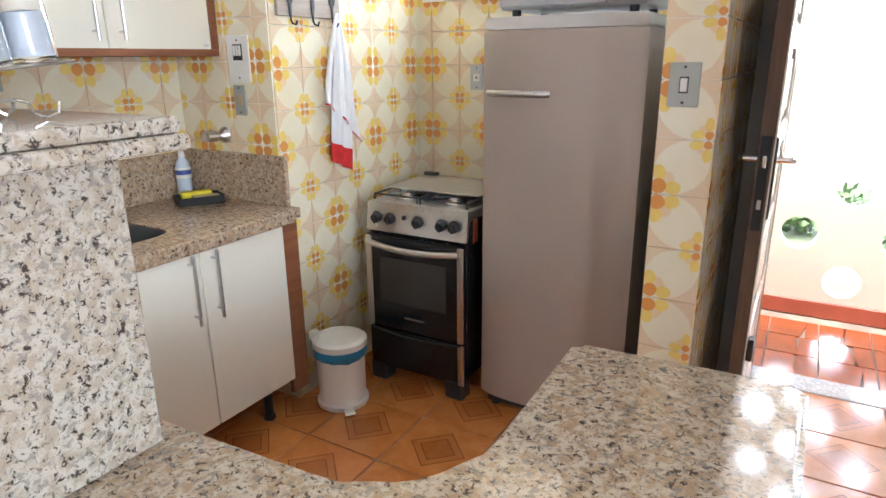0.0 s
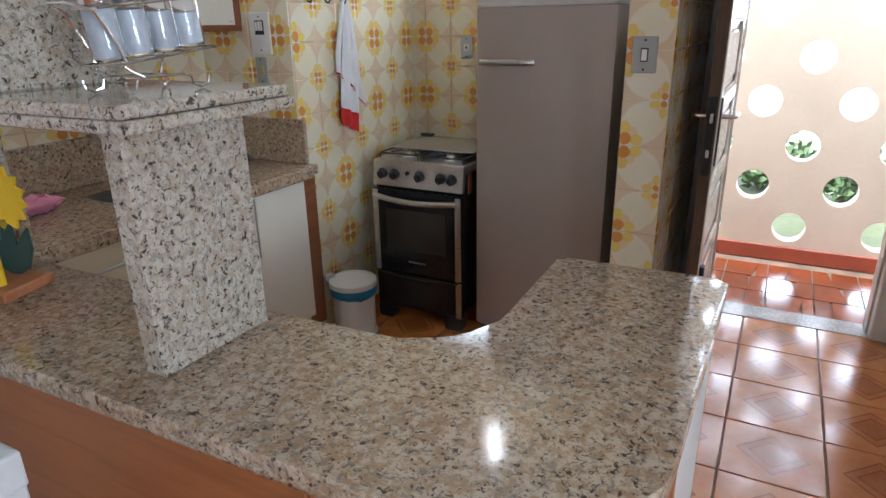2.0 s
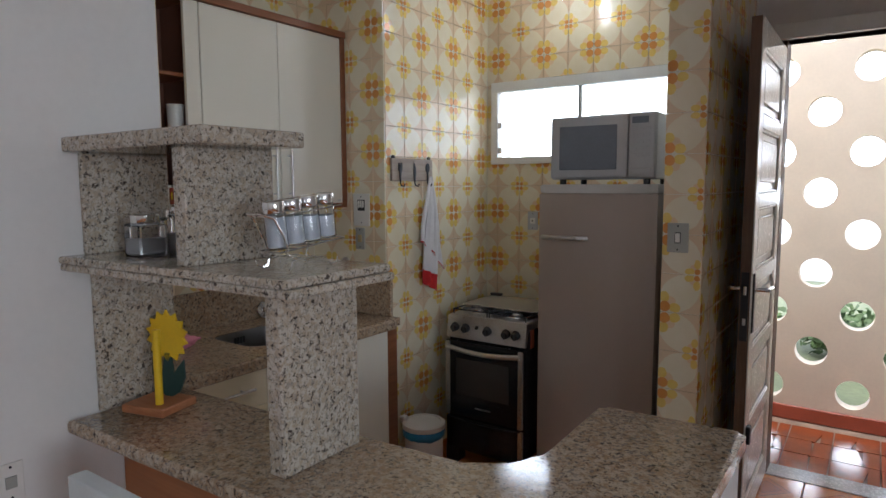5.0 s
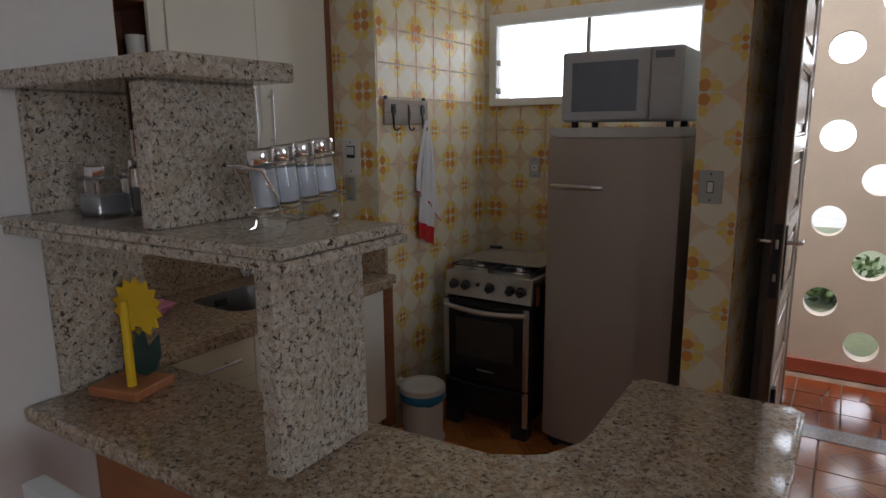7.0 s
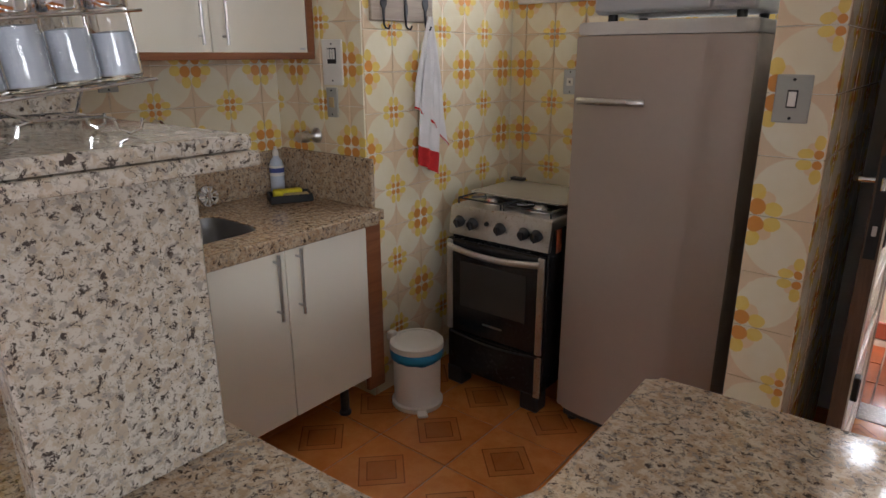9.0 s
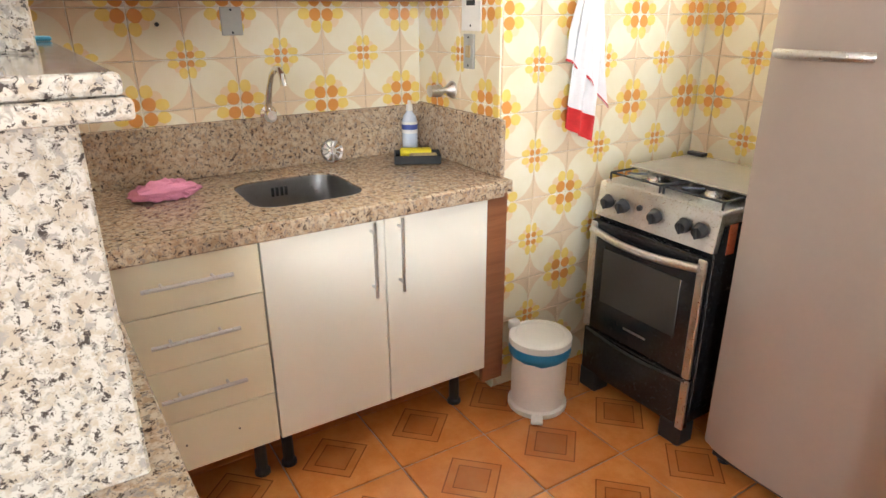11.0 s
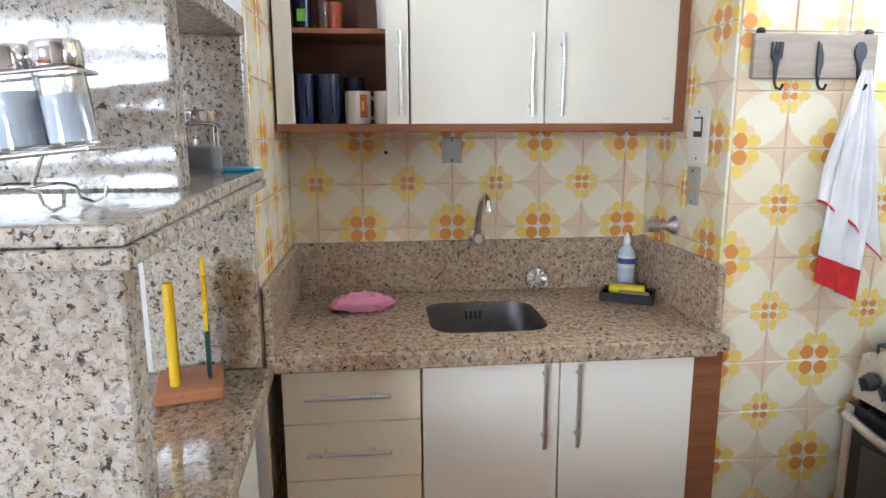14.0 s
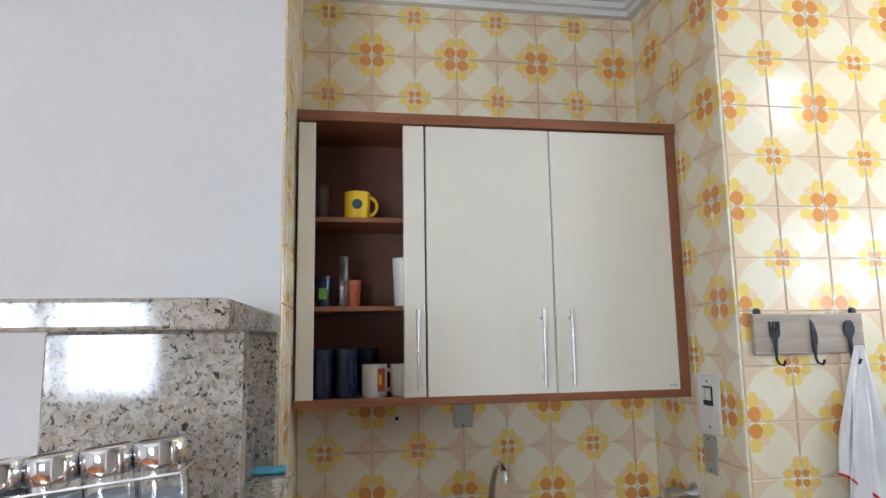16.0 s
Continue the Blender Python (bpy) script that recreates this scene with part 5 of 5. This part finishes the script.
# ---- lamp ----
bulb = thing("ceiling_lamp", "bare lit compact fluorescent bulb under the ceiling", "ceiling lamp", (-0.765, 3.03, CEIL))
part("rose", lathe(B(), [(0, 0), (0.05, 0), (0.045, -0.02), (0, -0.022)], (-0.765, 3.03, CEIL), 20), M_PLASTIC, bulb, smooth=True)
part("socket", lathe(B(), [(0, -0.02), (0.022, -0.02), (0.006, -0.022), (0.006, -0.21), (0.022, -0.22), (0.026, -0.28), (0, -0.28)], (-0.765, 3.03, CEIL), 16), M_PLASTIC, bulb, smooth=True)
for k in range(3):
    a = 2 * math.pi * k / 3
    x, y = -0.765 + 0.015 * math.cos(a), 3.03 + 0.015 * math.sin(a)
    part("bulb_tube", tube(B(), [(x, y, CEIL - 0.28), (x, y, CEIL - 0.41)], 0.007, 10), M_BULB, bulb)


# ---- chair ----
def chair():
    X0, X1, Y = -0.905, -0.48, 0.47
    c = thing("dining_chair", "white painted wooden chair with a floral panel in the backrest", "chair", (-0.66, 0.3, 0))
    for x in (X0, X1 - 0.04):
        part("back_post", box(B(), x, x + 0.04, Y - 0.02, Y + 0.02, 0, 0.86, 0.004), M_CHAIR, c)
        part("leg", box(B(), x + 0.004, x + 0.036, Y - 0.336, Y - 0.30, 0, 0.43, 0.004), M_CHAIR, c)
        part("side_rail", box(B(), x + 0.008, x + 0.03, Y - 0.30, Y - 0.02, 0.38, 0.43, 0.003), M_CHAIR, c)
    part("top_rail", box(B(), X0 - 0.006, X1 + 0.006, Y - 0.026, Y + 0.022, 0.80, 0.865, 0.006, 2), M_CHAIR, c)
    part("lower_rail", box(B(), X0 + 0.04, X1 - 0.04, Y - 0.015, Y + 0.015, 0.52, 0.57, 0.004), M_CHAIR, c)
    for x in (X0 + 0.06, X0 + 0.098, X1 - 0.122, X1 - 0.084):
        part("slat", box(B(), x, x + 0.024, Y - 0.008, Y + 0.008, 0.57, 0.80, 0.003), M_CHAIR, c)
    pa = part("panel", box(B(), X0 + 0.145, X1 - 0.145, Y - 0.014, Y + 0.006, 0.57, 0.80, 0.002), M_PLASTIC, c, "white panel painted with a rose")
    for x, z, r, mt in ((-0.695, 0.67, 0.030, M_ROSE), (-0.65, 0.64, 0.020, M_ROSE), (-0.72, 0.74, 0.022, M_LEAFP), (-0.625, 0.74, 0.018, M_LEAFP), (-0.73, 0.63, 0.018, M_LEAFP)):
        pts = [(x + r * (1 + 0.25 * math.sin(5 * a)) * math.cos(a), z + r * (1 + 0.25 * math.sin(5 * a)) * math.sin(a)) for a in [2 * math.pi * k / 30 for k in range(30)]]
        bm = prism(B(), pts, 0, 0.0015)
        bm.transform(Matrix.Translation((0, Y - 0.014, 0)) @ south)
        part("painted_rose" if mt is M_ROSE else "painted_leaf", bm, mt, pa)
    part("seat", box(B(), X0, X1, Y - 0.36, Y - 0.022, 0.43, 0.455, 0.008, 2), M_CHAIR, c)
    part("front_rail", box(B(), X0 + 0.036, X1 - 0.036, Y - 0.33, Y - 0.308, 0.38, 0.43, 0.003), M_CHAIR, c)


M_CHAIR = plain("chair_white_paint", (0.72, 0.76, 0.77), 0.45, vary=0.1, scale=18)
chair()


# ---- outside ----
def tree(x, y, h, spread, seed):
    rng = random.Random(seed)
    t = thing("shrub", "low leafy green garden shrub on the lawn", "shrub", (x, y, -0.1), "garden shrubs")
    bm = B()
    tube(bm, [(x, y, -0.1), (x + 0.1, y, h * 0.3), (x - 0.05, y + 0.05, h * 0.65)], [0.06, 0.045, 0.02], 8)
    for k in range(7):
        a = rng.uniform(0, 6.28)
        z = h * rng.uniform(0.3, 0.6)
        tube(bm, [(x + 0.05, y, z), (x + 0.5 * spread * math.cos(a), y + 0.5 * spread * math.sin(a), z + h * 0.18), (x + 0.85 * spread * math.cos(a), y + 0.85 * spread * math.sin(a), z + h * 0.28)], [0.02, 0.014, 0.006], 6)
    part("stem", bm, M_BARK, t)
    verts, faces = [], []
    for k in range(20):
        a, q = rng.uniform(0, 6.28), spread * rng.uniform(0.1, 1) ** 0.6
        c = Vector((x + q * math.cos(a), y + q * math.sin(a), h * rng.uniform(0.45, 1.0)))
        for j in range(42):
            p = c + Vector((rng.gauss(0, 0.12), rng.gauss(0, 0.12), rng.gauss(0, 0.09)))
            d = Vector((rng.gauss(0, 1), rng.gauss(0, 1), rng.gauss(0, 0.6))).normalized() * rng.uniform(0.03, 0.06)
            e = d.orthogonal() * 0.45
            n = len(verts)
            verts += [p - d, p + e, p + d, p - e]
            faces.append((n, n + 1, n + 2, n + 3))
    me = bpy.data.meshes.new("crown")
    me.from_pydata(verts, [], faces)
    me.materials.append(M_LEAF)
    cr = new("crown", me)
    cr.parent = t
    cr.matrix_parent_inverse = Matrix.Translation(-t.location)


for k, (x, y, h, s) in enumerate(((-0.3, 6.5, 0.2, 0.5), (1.05, 6.4, 0.22, 0.4), (2.6, 6.4, 0.25, 0.5), (-1.6, 6.6, 0.25, 0.5), (0.4, 6.9, 0.22, 0.3))):
    tree(x, y, h, s, k + 5)


# ---- tiles ----
P = 0.16


def tile_meshes(w, h, name, flat=False):
    """One bevelled tile, w by h, face in local x and y looking along z, in four turns of its pattern."""
    out = []
    for fu, fv in ((0, 0), (1, 0), (0, 1), (1, 1)):
        bm = B()
        b = 0.0025
        lo = [bm.verts.new((sx * w / 2, sy * h / 2, -0.006)) for sx, sy in ((-1, -1), (1, -1), (1, 1), (-1, 1))]
        mid = [bm.verts.new((sx * w / 2, sy * h / 2, -b)) for sx, sy in ((-1, -1), (1, -1), (1, 1), (-1, 1))]
        hi = [bm.verts.new((sx * (w / 2 - b), sy * (h / 2 - b), 0)) for sx, sy in ((-1, -1), (1, -1), (1, 1), (-1, 1))]
        bm.faces.new(hi)
        for p, q in ((lo, mid), (mid, hi)):
            for k in range(4):
                bm.faces.new((p[k], p[(k + 1) % 4], q[(k + 1) % 4], q[k]))
        uv = bm.loops.layers.uv.new("UVMap")
        for f in bm.faces:
            for l in f.loops:
                u, v = l.vert.co.x / P + 0.5, l.vert.co.y / P + 0.5
                l[uv].uv = (1 - u if fu else u, 1 - v if fv else v)
        out.append(mesh_of(name, bm, M_FLOOR if flat else M_TILE))
    return out


FULL = tile_meshes(P - 0.002, P - 0.002, "tile")
CUTS = {}


def tile_wall(wall, origin, across, out, a0, a1, b0, b1, grid_a, grid_b, skip=None):
    """Tiles from a0 to a1 along the wall and b0 to b1 in height, joints on a grid; big flowers where both counts are even."""
    across, out, origin = Vector(across), Vector(out), Vector(origin)
    m = Matrix((across, Vector((0, 0, 1)), out)).transposed().to_4x4()
    for i in range(math.floor((a0 - grid_a) / P), math.ceil((a1 - grid_a) / P)):
        for j in range(math.floor((b0 - grid_b) / P), math.ceil((b1 - grid_b) / P)):
            ca, cb = grid_a + (i + 0.5) * P, grid_b + (j + 0.5) * P
            l, r = max(a0, ca - P / 2), min(a1, ca + P / 2)
            d, u = max(b0, cb - P / 2), min(b1, cb + P / 2)
            if r - l < 0.012 or u - d < 0.012 or (skip and skip(l, r, d, u)):
                continue
            turn = (1 if i % 2 else 0) + (2 if j % 2 else 0)
            w, h = r - l, u - d
            if w > P - 0.002 and h > P - 0.002:
                me, at = FULL[turn], (ca, cb)
            else:
                at = ((l + r) / 2, (d + u) / 2)
                key = (round(w, 3), round(h, 3), round(at[0] - ca, 3), round(at[1] - cb, 3), turn)
                if key not in CUTS:
                    bm = B()
                    z = [(-w / 2 + 0.001, -h / 2 + 0.001), (w / 2 - 0.001, -h / 2 + 0.001), (w / 2 - 0.001, h / 2 - 0.001), (-w / 2 + 0.001, h / 2 - 0.001)]
                    prism(bm, z, -0.006, 0)
                    uv = bm.loops.layers.uv.new("UVMap")
                    for f in bm.faces:
                        for lp in f.loops:
                            uu, vv = (lp.vert.co.x + at[0] - ca) / P + 0.5, (lp.vert.co.y + at[1] - cb) / P + 0.5
                            lp[uv].uv = (1 - uu if turn & 1 else uu, 1 - vv if turn & 2 else vv)
                    CUTS[key] = mesh_of("tile", bm, M_TILE)
                me = CUTS[key]
            t = new("tile", me)
            t.parent = wall
            k = Matrix.Translation(origin + across * at[0] + Vector((0, 0, at[1]))) @ m
            t.matrix_local = k @ Matrix.Rotation(radians(random.uniform(-0.25, 0.25)), 4, "X") @ Matrix.Rotation(radians(random.uniform(-0.25, 0.25)), 4, "Y")


GZ = 1.275 + P
tile_wall(wall_sink, (SX, 0, 0), (0, 1, 0), (1, 0, 0), NY, CY, 0.0, CEIL, 1.2565, GZ)
tile_wall(wall_towel, (TX, 0, 0), (0, 1, 0), (1, 0, 0), CY, BY, 0.0, CEIL, 2.31, GZ - 0.03)
tile_wall(wall_towel, (0, CY, 0), (1, 0, 0), (0, -1, 0), SX, TX, 0.0, CEIL, -1.99 + P, GZ)
tile_wall(wall_niche, (0, NY, 0), (-1, 0, 0), (0, 1, 0), 1.337, 2.0, 0.0, CEIL, 1.337 + P, GZ)
tile_wall(wall_back, (0, BY, 0), (1, 0, 0), (0, -1, 0), TX, PX0, 0.0, CEIL, -1.35, GZ - 0.03,
          lambda l, r, d, u: r > WX0 + 0.02 and l < WX1 - 0.02 and u > WZ0 + 0.02 and d < WZ1 - 0.02)
tile_wall(wall_pillar, (0, PY, 0), (1, 0, 0), (0, -1, 0), PX0, PX1, 0.0, CEIL, PX0 - 0.005, GZ - 0.06)
tile_wall(wall_pillar, (PX1, 0, 0), (0, 1, 0), (1, 0, 0), PY, BY, 0.0, CEIL, PY, GZ - 0.06)

# floor tiles
F = 0.335
fmesh = tile_meshes(F - 0.006, F - 0.006, "floor_tile", True)[0]
for i in range(-8, 3):
    for j in range(-7, 4):
        x, y = 0.47 + (i + 0.5) * F, 2.105 + (j + 0.5) * F
        if (x < -1.5 and y < 0.9) or x > 1.45 or y > 3.42:
            continue
        t = new("floor_tile", fmesh)
        t.parent = floor
        t.matrix_local = pose(x, y, 0, random.uniform(-0.12, 0.12), random.uniform(-0.12, 0.12), 90 * random.randint(0, 3))
rest = B()
for i in range(-8, 10):
    for j in range(-16, 4):
        x, y = 0.47 + (i + 0.5) * F, 2.105 + (j + 0.5) * F
        if j >= -7 and i < 3 or y > 1.1:
            continue
        box(rest, x - F / 2 + 0.003, x + F / 2 - 0.003, y - F / 2 + 0.003, y + F / 2 - 0.003, -0.006, 0)
tagged(part("floor_tiles", rest, plain("terracotta_far", (0.43, 0.14, 0.035), 0.2, vary=0.25), floor), kind="stuff")

# porch floor: broken red tile mosaic
M_MOSAIC = plain("red_porch_tile", (0.40, 0.095, 0.03), 0.16, vary=0.35, scale=18)
G = 0.24
for i in range(-4, 9):
    for j in range(5):
        x, y = -0.4 + (i + 0.5) * G, DY + 0.16 + (j + 0.5) * G
        if -0.6 < x < 2.3 and y + G / 2 < 4.5:
            w, h = G / 2 - 0.004, G / 2 - 0.004
            cut = random.uniform(-0.06, 0.06)
            for s in (0, 1):
                bm = B()
                xs = (x - w, x + cut) if s == 0 else (x + cut + 0.006, x + w)
                sk = random.uniform(-0.03, 0.03)
                q = [(xs[0], y - h), (xs[1] + (sk if s == 0 else 0), y - h), (xs[1] + (-sk if s == 0 else 0), y + h), (xs[0], y + h)]
                prism(bm, q, -0.016, -0.006)
                part("porch_tile", bm, M_MOSAIC, porch)
